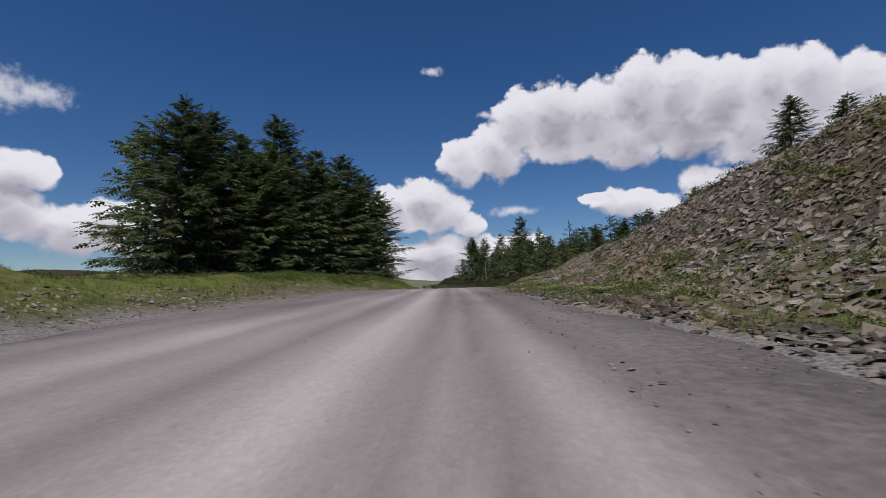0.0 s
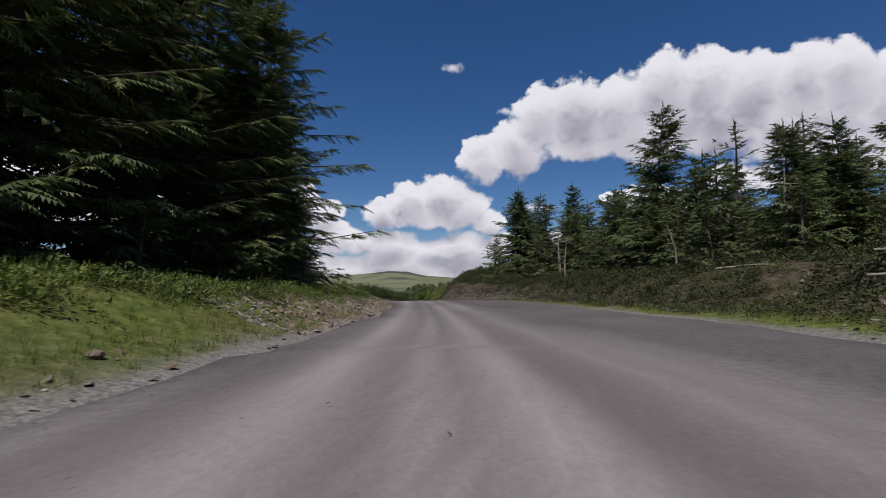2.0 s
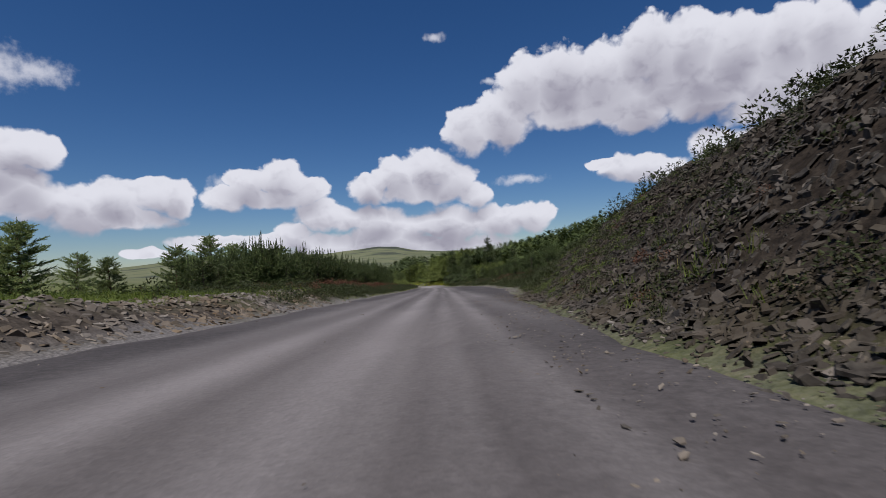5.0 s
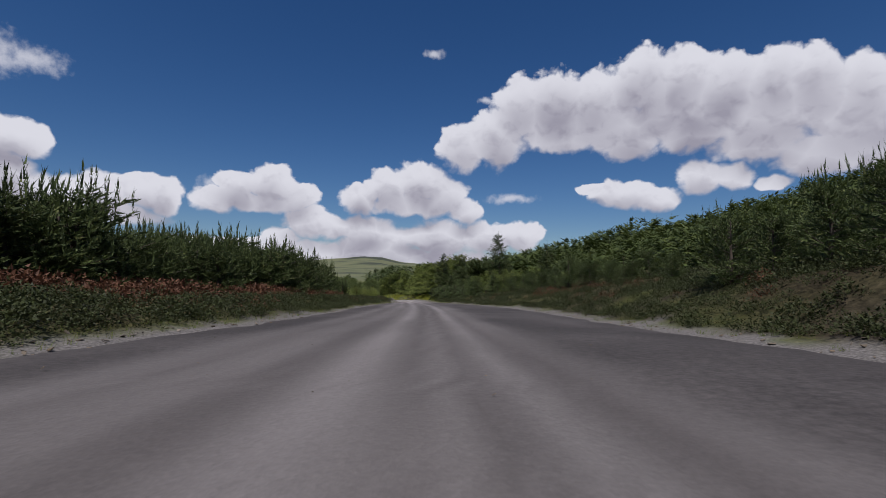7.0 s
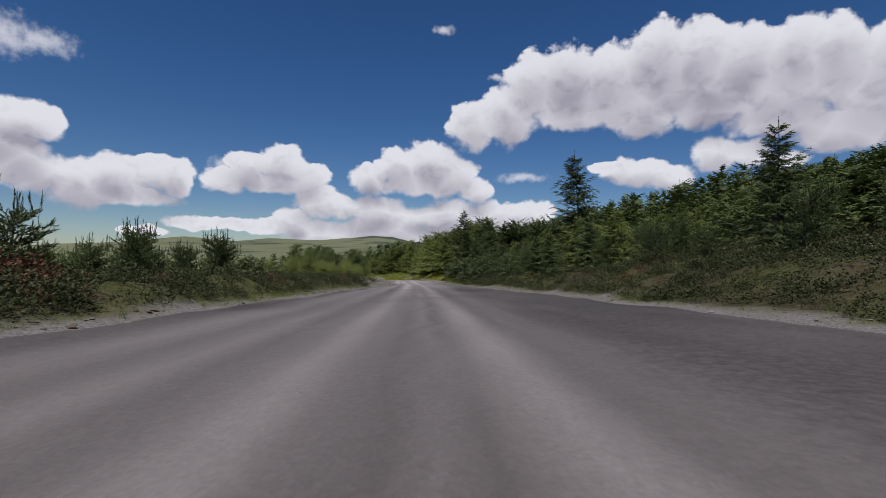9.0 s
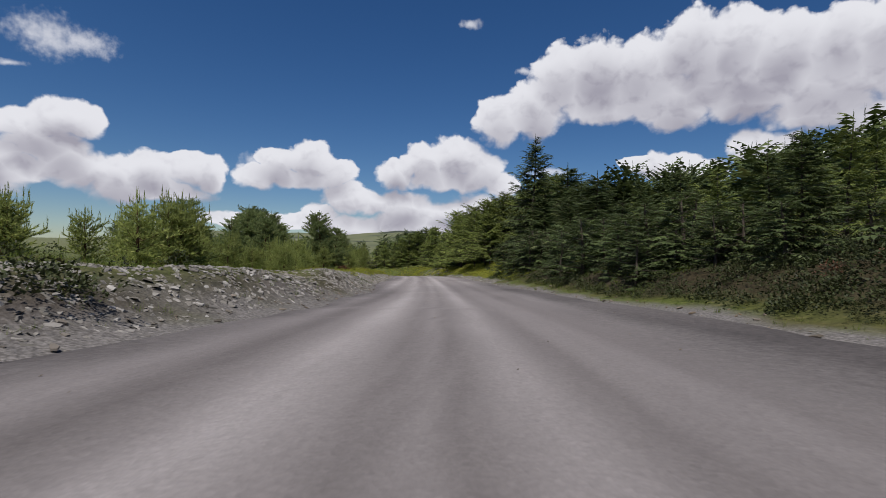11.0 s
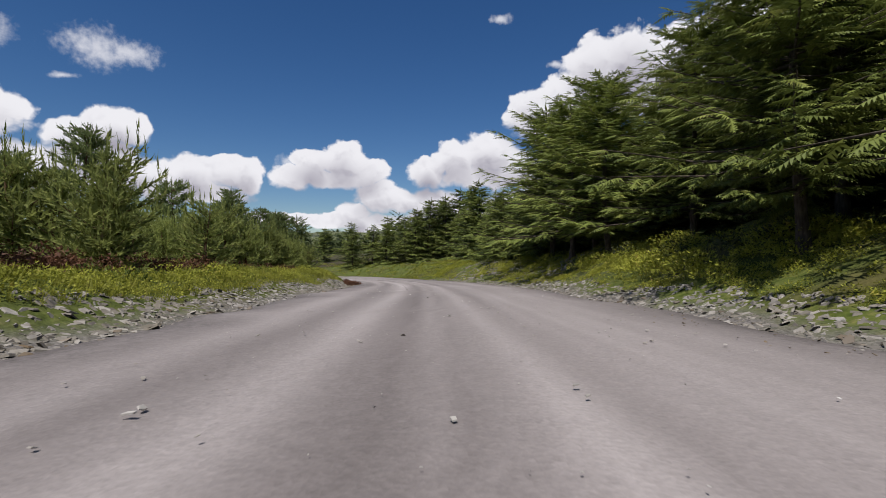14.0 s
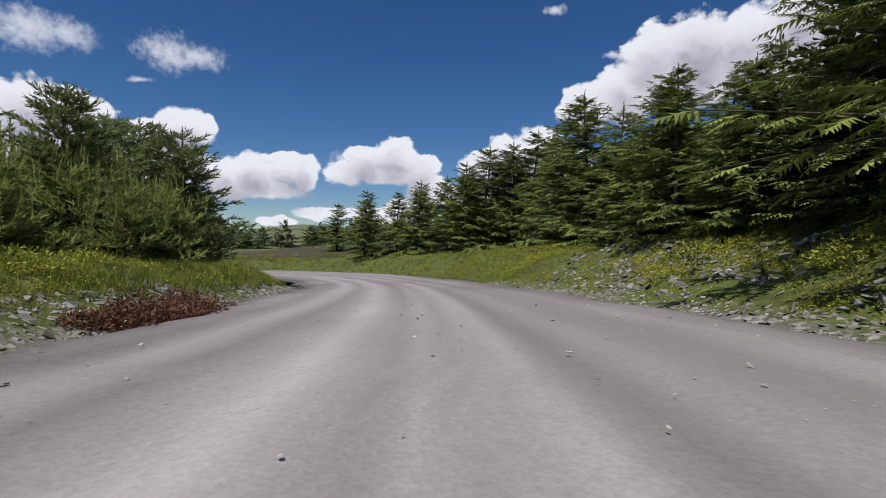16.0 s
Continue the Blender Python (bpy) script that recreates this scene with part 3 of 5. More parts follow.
def build_ground():
    ys, us = spread(-4, 262, 0.4, 3600), spread(-14, 13, 0.25, 3600)
    mid = np.interp(ys, CY[:int(np.argmax(CY > 240))], CX[:int(np.argmax(CY > 240))])
    gx, gy = mid[:, None] + us[None], np.repeat(ys[:, None], len(us), 1)
    z = height(gx, gy)
    me = mesh_from("ground", np.stack([gx, gy, z], -1).reshape(-1, 3), grid_faces(len(ys), len(us)), GROUND, True)
    x, y = gx.ravel(), gy.ravel()
    s, d, _ = station(x, y)
    r, l = d - edge_right(s), -d - edge_left(s)
    verge, top, steep = (table(RIGHT, s, k) for k in (1, 2, 3))
    bank_r = np.clip(1.3 - np.abs(r - verge - 0.5 * top / steep) / (0.62 * top / steep + 0.3), 0, 1) * np.interp(s, [30, 42, 58, 66, 104, 114, 214, 222, 236], [1, 0.4, 0.3, 1, 1, 0.2, 0.05, 0.3, 0.05])
    bank_l = np.clip(1.2 - np.abs(l - 0.5) / 0.9, 0, 1) * np.interp(s, [0, 18, 26, 46, 52, 96, 104, 168, 174, 188, 196, 230], [0.7, 0.6, 0.1, 0.2, 1, 1, 0.3, 0.2, 1, 0.9, 0.1, 0.15])
    rough = fbm(x * 1.1, y * 1.1, 4)
    reach_r = np.interp(s, [0, 20, 30, 74, 82, 104, 112, 165, 185, 230], [0.6, 0.6, 0.3, 0.12, 0.12, 0.2, 0.6, 0.6, 0.3, 0.4])
    reach_l = np.interp(s, [0, 20, 40, 50, 74, 100, 170, 178, 188, 196, 218, 230], [0.6, 0.4, 0.3, 0.3, 0.3, 0.4, 0.3, 0.6, 0.4, 0.35, 0.35, 0.4])
    gravelly = np.clip(1.3 - np.where(d > 0, r / reach_r, l / reach_l) + 1.1 * rough, 0, 1)
    gravelly = gravelly * np.where(d > 0, np.interp(s, [50, 60, 104, 112], [1, 0.3, 0.3, 1]), 1)
    float_attribute(me, "gravelly", gravelly)
    stony = np.clip(np.maximum(bank_r, bank_l) * np.where(d > 0, np.interp(s, [74, 82, 104, 110], [1, 0.95, 0.95, 1]), 1) + 0.35 * fbm(x * 0.8, y * 0.8, 3), 0, 1)
    float_attribute(me, "stony", stony)
    # where the right bank takes the shade-darkened earth colour
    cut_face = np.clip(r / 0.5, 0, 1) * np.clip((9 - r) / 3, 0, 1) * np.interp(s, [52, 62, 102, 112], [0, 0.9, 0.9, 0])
    float_attribute(me, "bank_shade", np.clip(cut_face + 0.5 * np.minimum(fbm(x * 0.6, y * 0.6, 3), 0) * cut_face, 0, 1))
    dist = np.hypot(x + 6, y - 120)
    float_attribute(me, "distance", np.clip((dist - 120) / 150, 0, 1))
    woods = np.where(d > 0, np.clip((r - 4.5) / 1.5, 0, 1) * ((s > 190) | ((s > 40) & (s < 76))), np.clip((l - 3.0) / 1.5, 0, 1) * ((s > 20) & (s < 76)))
    # the litter tone also darkens the open right bank in place of shade
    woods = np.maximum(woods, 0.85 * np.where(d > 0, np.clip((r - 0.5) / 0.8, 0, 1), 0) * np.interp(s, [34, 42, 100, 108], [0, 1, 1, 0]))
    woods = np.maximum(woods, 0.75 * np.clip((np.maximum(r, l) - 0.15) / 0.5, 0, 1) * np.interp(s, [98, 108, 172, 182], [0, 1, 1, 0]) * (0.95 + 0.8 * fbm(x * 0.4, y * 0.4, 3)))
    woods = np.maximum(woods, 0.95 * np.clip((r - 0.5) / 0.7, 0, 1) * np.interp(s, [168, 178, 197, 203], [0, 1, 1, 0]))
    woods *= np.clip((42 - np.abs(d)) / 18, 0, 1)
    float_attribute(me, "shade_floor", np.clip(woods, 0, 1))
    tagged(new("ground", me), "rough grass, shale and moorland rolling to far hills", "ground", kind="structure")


def build_road():
    s = np.arange(-20, S[-1] - 1, 0.5)
    u = np.linspace(0, 1, 61)
    el, er = edge_left(s) + 0.14 + 0.3 * fbm(s * 1.3, s * 0 + 2.1, 3), edge_right(s) + 0.14 + 0.3 * fbm(s * 1.3, s * 0 + 6.4, 3)
    d = -el[:, None] + (el + er)[:, None] * u[None]
    x, y = spot(s, 0.0)
    tx, ty = np.interp(s, S, TX), np.interp(s, S, TY)
    gx, gy = x[:, None] + d * ty[:, None], y[:, None] - d * tx[:, None]
    z0 = np.interp(s, S, CZ)
    wheel = np.exp(-((np.abs(d) - 0.78) / 0.22) ** 2)
    z = z0[:, None] - 0.022 * wheel + 0.03 * fbm(gx * 0.8, gy * 0.8, 3) - 0.075 * (np.abs(u - 0.5) * 2)[None] ** 10 + 0.02
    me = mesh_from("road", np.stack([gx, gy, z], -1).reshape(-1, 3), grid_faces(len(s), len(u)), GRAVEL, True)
    uvs = np.stack([d, np.repeat(s[:, None], len(u), 1)], -1).reshape(-1, 2)
    lay = me.uv_layers.new(name="road")
    idx = np.empty(len(me.loops), np.int32)
    me.loops.foreach_get("vertex_index", idx)
    lay.data.foreach_set("uv", uvs[idx].astype(np.float32).ravel())
    wander = 0.14 * fbm(s * 0.05, s * 0 + 1.0, 2)[:, None]
    # wheel tracks: offset from the line, half width, paleness
    tr = 0.22 + 0 * d
    for off, half, pale in ((0.5, 0.15, 0.85), (-0.62, 0.2, 0.85), (-1.45, 0.16, 0.4), (1.25, 0.12, 0.3), (-2.3, 0.3, 0.35), (2.3, 0.3, 0.2), (0.02, 0.07, 0.25)):
        tr = tr + pale * np.exp(-((d - wander - off) / half) ** 2)
    for off, half, dark in ((0.16, 0.05, 0.3), (-0.16, 0.06, 0.3), (-1.12, 0.1, 0.3), (0.85, 0.1, 0.25), (-1.9, 0.12, 0.25)):
        tr = tr - dark * np.exp(-((d - wander - off) / half) ** 2)
    faint = np.interp(s, [160, 190], [1.0, 0.75])[:, None]
    tr = 0.45 + (tr - 0.45) * faint
    float_attribute(me, "track", np.clip(tr, 0, 1).ravel())
    wide = np.interp(s, [0, 8, 14, 22, 40, 72, 80, 105, 135, 190], [2.0, 1.9, 1.7, 1.4, 1.2, 1.2, 1.6, 1.6, 2.6, 0.9])[:, None]
    rim = np.minimum((d + el[:, None]) / 0.9, (er[:, None] - d) / wide)
    # chippings lie dark beside the tracks, deepened in colour to mimic lens vignetting
    reach = np.interp(s, [0, 30, 50, 100, 125, 165, 185, 215], [1.6, 1.5, 1.2, 1.3, 0.95, 1.1, 1.7, 1.9])[:, None]
    side = np.clip((d - reach) / 0.9, 0, 1) * np.interp(s, [0, 10, 40, 110, 165, 190, 220], [0.35, 0.45, 0.7, 1.0, 0.95, 0.8, 0.55])[:, None]
    side = np.maximum(side, np.clip((-d - 1.9) / 0.8, 0, 1) * np.interp(s, [0, 30, 60, 170, 200], [0.45, 0.6, 0.9, 0.9, 0.65])[:, None])
    float_attribute(me, "loose", np.clip(np.maximum(1.15 - rim, side) + 0.5 * fbm(gx * 0.7, gy * 0.25, 3), 0, 1).ravel())
    # lower where the road lies under cloud, higher where it is sunlit
    float_attribute(me, "cloud_light", np.repeat(np.interp(s, [0, 25, 45, 60, 105, 120, 165, 180, 200, 260], [1.26, 1.12, 0.9, 0.82, 0.8, 0.74, 0.8, 1.2, 1.4, 1.42])[:, None], len(u), 1).ravel())
    tagged(new("road", me), "pale grey compacted gravel forest road with wheel tracks", "road", kind="structure")


def build_hills():
    b, r = np.linspace(-100, 80, 361), np.concatenate([np.linspace(480, 2400, 70), np.linspace(2500, 3500, 8)])
    bb, rr = np.repeat(b[None], len(r), 0), np.repeat(r[:, None], len(b), 1)
    x, y = -6 + rr * np.sin(np.radians(bb)), 60 + rr * np.cos(np.radians(bb))
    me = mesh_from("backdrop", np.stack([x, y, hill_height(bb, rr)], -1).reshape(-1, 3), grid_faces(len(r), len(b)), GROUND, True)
    for name in ("gravelly", "stony", "bank_shade", "shade_floor"):
        float_attribute(me, name, np.zeros(x.size))
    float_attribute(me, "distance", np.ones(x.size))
    tagged(new("backdrop", me), "rounded grassy hills with painted cloud shadows and dark heather far off", "hills", kind="structure")


build_ground()
build_road()
build_hills()

# ---------------------------------------------------------------- trees
rng = np.random.default_rng(7)

# a spray of needles: a drooping comb with teeth on both sides, one unit long
COMB_V = np.array([(0, 0, 0), (0.3, 0, 0.03), (0.6, 0, 0.02), (0.82, 0, -0.02), (1.0, 0, -0.07),
                   (0.22, 0.2, -0.05), (0.52, 0.22, -0.06), (0.78, 0.15, -0.08), (0.95, 0.08, -0.1),
                   (0.22, -0.2, -0.05), (0.52, -0.22, -0.06), (0.78, -0.15, -0.08), (0.95, -0.08, -0.1)])
COMB_F = np.array([(0, 5, 1), (1, 6, 2), (2, 7, 3), (3, 8, 4), (0, 1, 9), (1, 2, 10), (2, 3, 11), (3, 4, 12)])
# the same with finer, feathered teeth for trees close to the road
FINE_V, FINE_F = [(0, 0, 0)], []
for k in range(1, 6):
    f = k / 5
    FINE_V += [(f, 0, 0.035 * math.sin(f * 3.1) - 0.07 * f * f)]
for k in range(5):
    f = (k + 0.9) / 5
    w = 0.4 * (1 - 0.75 * f) * (0.7 + 0.3 * math.sin(k * 2.3 + 1))
    for q in (1, -1):
        FINE_V += [(f + 0.06, q * w, -0.05 - 0.05 * f)]
        FINE_F += [(k, len(FINE_V) - 1, k + 1)] if q > 0 else [(k, k + 1, len(FINE_V) - 1)]
FINE_V, FINE_F = np.array(FINE_V), np.array(FINE_F)
TEETH_V, TEETH_F = [(k / 8, 0, 0.035 * math.sin(k / 8 * 3.1) - 0.07 * k * k / 64) for k in range(9)], []
for k in range(8):
    f = (k + 0.85) / 8
    w = 0.38 * (1 - 0.75 * f) * (0.75 + 0.25 * math.sin(k * 2.3 + 1))
    for q in (1, -1):
        TEETH_V += [(f + 0.07, q * w, -0.05 - 0.05 * f)]
        TEETH_F += [(k, len(TEETH_V) - 1, k + 1)] if q > 0 else [(k, k + 1, len(TEETH_V) - 1)]
TEETH_V, TEETH_F = np.array(TEETH_V), np.array(TEETH_F)
# a bottle brush of long needles round one shoot, one unit long
BRUSH_V, BRUSH_F = [], []
for k in range(7):
    a, f = k * 2.4, 0.7 * k / 6
    c, q = math.cos(a), math.sin(a)
    o = len(BRUSH_V)
    BRUSH_V += [(f, -q * 0.06, c * 0.06), (f, q * 0.06, -c * 0.06), (f + 0.36, c * 0.17, q * 0.17)]
    BRUSH_F += [(o, o + 1, o + 2)]
BRUSH_V, BRUSH_F = np.array(BRUSH_V), np.array(BRUSH_F)


# an upright candle shoot: a slim brush
CANDLE_V, CANDLE_F = BRUSH_V * (1.15, 0.62, 0.62), BRUSH_F


def strew(shape, base, along, size, lift=None):
    """Copies of a small shape at many places: returns verts and faces."""
    sv, sf = shape
    d, side, up = frames_to(along)
    if lift is not None:                        # turned about its own axis
        c, q = np.cos(lift)[:, None], np.sin(lift)[:, None]
        side, up = c * side + q * up, c * up - q * side
    size = np.asarray(size).reshape(len(base), -1)
    w = size[:, -1:]
    v = base[:, None] + sv[None, :, 0:1] * (d * size[:, :1])[:, None] + sv[None, :, 1:2] * (side * w)[:, None] + sv[None, :, 2:3] * (up * w)[:, None]
    f = sf[None] + (np.arange(len(base)) * len(sv))[:, None, None]
    return v.reshape(-1, 3), f.reshape(-1, 3)


def rods(a, b, ra, rb, sides=4):
    """Tapered rods between many pairs of points."""
    d, side, up = frames_to(b - a)
    ang = np.arange(sides) * 2 * math.pi / sides
    ring = side[:, None] * np.cos(ang)[None, :, None] + up[:, None] * np.sin(ang)[None, :, None]
    va, vb = a[:, None] + ring * np.reshape(ra, (-1, 1, 1)), b[:, None] + ring * np.reshape(rb, (-1, 1, 1))
    v = np.concatenate([va, vb], 1)
    k = np.arange(sides)
    q = np.stack([k, (k + 1) % sides, (k + 1) % sides + sides, k + sides], 1)
    tri = np.concatenate([q[:, [0, 1, 2]], q[:, [0, 2, 3]]])
    f = tri[None] + (np.arange(len(a)) * 2 * sides)[:, None, None]
    return v.reshape(-1, 3), f.reshape(-1, 3)


def join(pieces):
    vs, fs, n = [], [], 0
    for v, f in pieces:
        vs.append(v)
        fs.append(f + n)
        n += len(v)
    return np.concatenate(vs), np.concatenate(fs)


def stem(h, r, lean, g, steps=9):
    """A bent tapering trunk and the function that gives its axis."""
    bend = g.normal(0, lean, (2,))

    def axis(z):
        t = np.asarray(z) / h
        return np.stack([bend[0] * t * t * h + 0.02 * h * np.sin(t * 5 + bend[1] * 9), bend[1] * t * t * h, np.asarray(z, float)], -1)
    zs = np.linspace(-0.35, h * 0.985, steps)
    p = axis(zs)
    rad = r * (1 - np.clip(zs / h, 0, 1)) ** 0.85 + 0.008
    rad[0] *= 1.5
    return rods(p[:-1], p[1:], rad[:-1], rad[1:], 7), axis


def conifer(seed, h, reach, gap=0.5, per=6, clear=0.06, sprays=9, slope=-0.15, rise=0.55, spray=0.46, ragged=0.25, power=0.8, shape=None, skip=0.0, start=0.16, pad=1.0, lift=0.75, candles=0.0):
    """Trunk and crown meshes of a whorled conifer."""
    g = np.random.default_rng(seed)
    trunk, axis = stem(h, 0.012 * h + 0.025, 0.015, g)
    shape = shape or (COMB_V, COMB_F)
    zs = []
    z = clear * h
    while z < h * 0.965:
        n = per if z < 0.85 * h else max(4, per - 2)
        zs += [z + g.normal(0, gap * 0.22) for _ in range(n)]
        z += gap * (1.15 - 0.45 * z / h)
    zs = np.clip(np.array(zs), clear * h * 0.8, h * 0.98)
    if skip:
        zs = zs[g.random(len(zs)) > skip]
    n = len(zs)
    t = zs / h
    az = g.random(n) * 2 * math.pi
    ln = reach * np.clip((1 - t) ** power, 0, 1) * (1 - 0.45 * np.exp(-t / 0.07)) * (1 + g.normal(0, ragged, n)).clip(0.45, 1.6) + 0.12
    tilt = slope + (rise - slope) * t ** 1.4 + g.normal(0, 0.13, n)
    out = np.stack([np.cos(az), np.sin(az), 0 * az], -1)
    p0 = axis(zs)
    bits = []
    last = p0
    woods = []
    for k in range(1, 3):                       # the limb itself, sagging and then lifting at its tip
        f = k / 2
        p = p0 + out * (ln * f)[:, None]
        p[:, 2] += ln * (np.sin(tilt) * f + 0.16 * (f * f - f))
        woods.append(rods(last, p, 0.009 * ln * (1.2 - (k - 1) / 2) + 0.003, 0.009 * ln * (1.15 - f) + 0.002, 3))
        last = p
    m, biggest = sprays, 0.62 if shape[0] is TEETH_V else 1.0
    for j in range(m):
        f = start + (1 - start) * (j + g.random(n) * 0.7) / m
        f = np.minimum(f, 1.0)
        base = p0 + out * (ln * f)[:, None]
        base[:, 2] += ln * (np.sin(tilt) * f + 0.16 * (f * f - f))
        for sgn in ((-1, 1) if j < m - 1 else (-1, 0, 1)):
            ang = az + sgn * (0.95 - 0.35 * f + g.normal(0, 0.2, n))
            size = (spray * ln ** 0.5 * (1.15 - 0.55 * f) * (1 + g.normal(0, 0.22, n))).clip(0.1, biggest)
            way = np.stack([np.cos(ang), np.sin(ang), np.sin(tilt) * 0.6 - 0.22 + g.normal(0, 0.2 * pad, n)], -1)
            if shape[0] is BRUSH_V:
                way[:, 2] += lift
            keep = size > 0.06
            bits.append(strew(shape, base[keep], way[keep], np.stack([size, size * 1.05], 1)[keep], g.normal(0, 0.45 * pad, n)[keep]))
    if candles:                                 # upright shoots of the year on the upper limbs
        up = (t > 0.3) & (g.random(n) < 0.8)
        k = int(up.sum())
        bits.append(strew((CANDLE_V, CANDLE_F), last[up], np.stack([*g.normal(0, 0.12, (2, k)), np.ones(k)], -1), candles * g.uniform(0.6, 1.2, (k, 1)) * np.ones((1, 2))))
        tip = axis(np.array([h * 0.97, h * 1.06]))
        bits.append(strew((CANDLE_V, CANDLE_F), tip, np.array([(0.03, 0, 1.0), (0, 0.03, 1.0)]), np.full((2, 2), candles * 1.1)))
    # leader
    top = axis(np.array([h * 0.93, h * 0.96, h * 0.99]))
    bits.append(strew((BRUSH_V, BRUSH_F), top, np.array([(0.1, 0, 1), (0, -0.1, 1), (0.02, 0.03, 1.0)]), np.array([(0.5, 0.5), (0.45, 0.4), (0.4, 0.3)]) * min(1, h / 6)))
    return join([trunk] + woods), join(bits)


def tree_thing(name, seed, needles, label, category="tree", group="", bark=None, **kw):
    wood, crown = conifer(seed, **kw)
    top = new(name)
    part("trunk", mesh_from("trunk", *wood, bark or BARK, True), top)
    part("crown", mesh_from("crown", *crown, needles), top)
    return tagged(top, label, category, group)


def plant(pattern, x, y, scale=1.0, turn=None, sink=0.05, wide=1.0):
    m = pose(float(x), float(y), float(height(np.array([x]), np.array([y]))[0]) - sink, 0, 0, float(rng.random() * 360 if turn is None else turn))
    ob = copy_thing(pattern, m)
    ob.scale = (scale * wide, scale * wide, scale)
    return ob


def retire(patterns):
    for p in patterns:
        for o in list(p.children_recursive) + [p]:
            bpy.data.objects.remove(o)


GROVE = "grove of tall spruces"
TALL = dict(h=12.0, reach=3.9, slope=-0.2, rise=0.6, power=0.72, clear=0.03)
spruces = [tree_thing("spruce_tree", 11 + k, SPRUCE, "tall dark green spruce with layered drooping boughs to the ground", group=GROVE,
                      gap=0.46, per=10, sprays=11, spray=0.42, pad=0.85, shape=(TEETH_V, TEETH_F), **TALL) for k in range(3)]
inner = [tree_thing("spruce_tree", 21 + k, SPRUCE, "tall dark spruce standing inside the shaded grove", group=GROVE,
                    gap=0.7, per=6, sprays=4, spray=0.85, **TALL) for k in range(2)]
middling = [tree_thing("spruce_tree", 26 + k, SPRUCE, "dense dark spruce standing on the bank", group="spruces on the bank",
                      h=7.0, reach=2.4, gap=0.36, per=8, sprays=6, spray=0.5, pad=0.7, shape=(FINE_V, FINE_F), slope=-0.16, rise=0.6, power=0.7, clear=0.03) for k in range(2)]
seedlings = [tree_thing("spruce_sapling", 28 + k, SPRUCE, "small bushy spruce at the edge of the trees", "sapling", group="small spruces at the edge",
                       h=2.0, reach=0.9, gap=0.2, per=5, sprays=3, spray=0.36, slope=-0.05, rise=0.7, power=0.7, clear=0.03) for k in range(2)]
# front row along the verge: x, y, height
FRONT = [(-15.0, 26.5, 10.6), (-15.9, 31.6, 12.2), (-12.2, 32.0, 9.0), (-15.2, 35.6, 11.6), (-12.0, 34.0, 10.0), (-12.4, 36.6, 13.2), (-10.4, 39.0, 11.6), (-9.6, 43.5, 12.6), (-8.8, 48.0, 12.6), (-8.8, 52.5, 13.0), (-7.4, 56.6, 12.0),
         (-9.5, 61.0, 11.0), (-11.0, 65.5, 11.6), (-12.2, 70.5, 11.2), (-13.2, 76.6, 8.6), (-15.2, 73.2, 9.6), (-16.4, 78.6, 8.2)]
BEHIND = [(-19.0, 30, 11.0), (-18.5, 36, 12), (-14.5, 42, 12.4), (-12.8, 47.5, 12.5), (-12, 57, 12.5), (-15, 52, 12.5), (-14.5, 62, 12), (-15.8, 68, 12), (-17, 74, 10.5), (-18, 46, 12), (-19, 58, 12), (-20, 66, 12)]
BEHIND += [(-16.5, 39.0, 12), (-13.6, 39.5, 11), (-11.8, 51.0, 12), (-11.2, 46.0, 11.5), (-11.0, 55.0, 11.5), (-13.0, 59.5, 12), (-13.4, 65.0, 11.5), (-16.8, 33.0, 11.5), (-21.5, 33.5, 11.5), (-11.4, 62.6, 10.5), (-12.6, 67.4, 10.5), (-14.0, 71.4, 10.0), (-10.4, 58.6, 11.0), (-15.0, 76.0, 8.5)]
for i, (x, y, h) in enumerate(FRONT):
    plant(spruces[i % 3], x, y, h / 12.0, wide=1.0 if h > 9 else 1.1)
for i, (x, y, h) in enumerate(BEHIND):
    plant(inner[i % 2], x, y, h / 12.0)

for x, y, h in [(-7.2, 36.0, 1.7), (-8.0, 38.4, 2.1), (-6.4, 40.6, 1.5), (-9.2, 33.6, 1.9), (-6.2, 44.2, 1.4), (-10.4, 30.6, 1.7), (-11.6, 28.2, 2.0), (-7.4, 42.4, 2.2), (-6.3, 49.0, 1.6), (-6.0, 53.5, 1.5), (-8.2, 61.0, 2.0), (-9.6, 64.2, 2.4), (-10.6, 68.0, 2.2), (-7.2, 58.8, 1.6), (-11.6, 72.6, 2.2), (-8.6, 66.0, 1.5)]:
    plant(seedlings[int(y) % 2], x, y, h / 2.0, wide=1.2)

for x, y, h in [(8.2, 18.2, 1.1), (8.5, 17.0, 0.8), (8.4, 15.2, 0.9), (8.6, 13.6, 0.8), (8.3, 10.8, 1.5), (9.0, 10.0, 1.1), (8.0, 20.5, 1.2), (7.8, 23.5, 1.3), (8.8, 12.0, 0.7)]:
    plant(middling[int(y) % 2], x, y, h / 7.0, wide=1.2)

# spruces across the road, thinner, with gaps
thin_spruces = [tree_thing("spruce_tree", 31 + k, SPRUCE, "slender dark spruce with thin open crown on the bank", group="spruces on the bank",
                           h=8.0, reach=2.3, gap=0.46, per=5, sprays=5, slope=-0.05, rise=0.5, spray=0.58, ragged=0.45, clear=0.12, skip=0.12, power=0.62) for k in range(3)]
for x, y, h in [(5.4, 82.4, 7.4), (10.3, 83.4, 7.2), (7.8, 85.0, 6.6), (10.6, 65.0, 9.0), (13.5, 79.0, 6.8), (4.1, 90.5, 3.6)]:
    plant(middling[int(x) % 2], x, y, h / 7.0, wide=0.8)
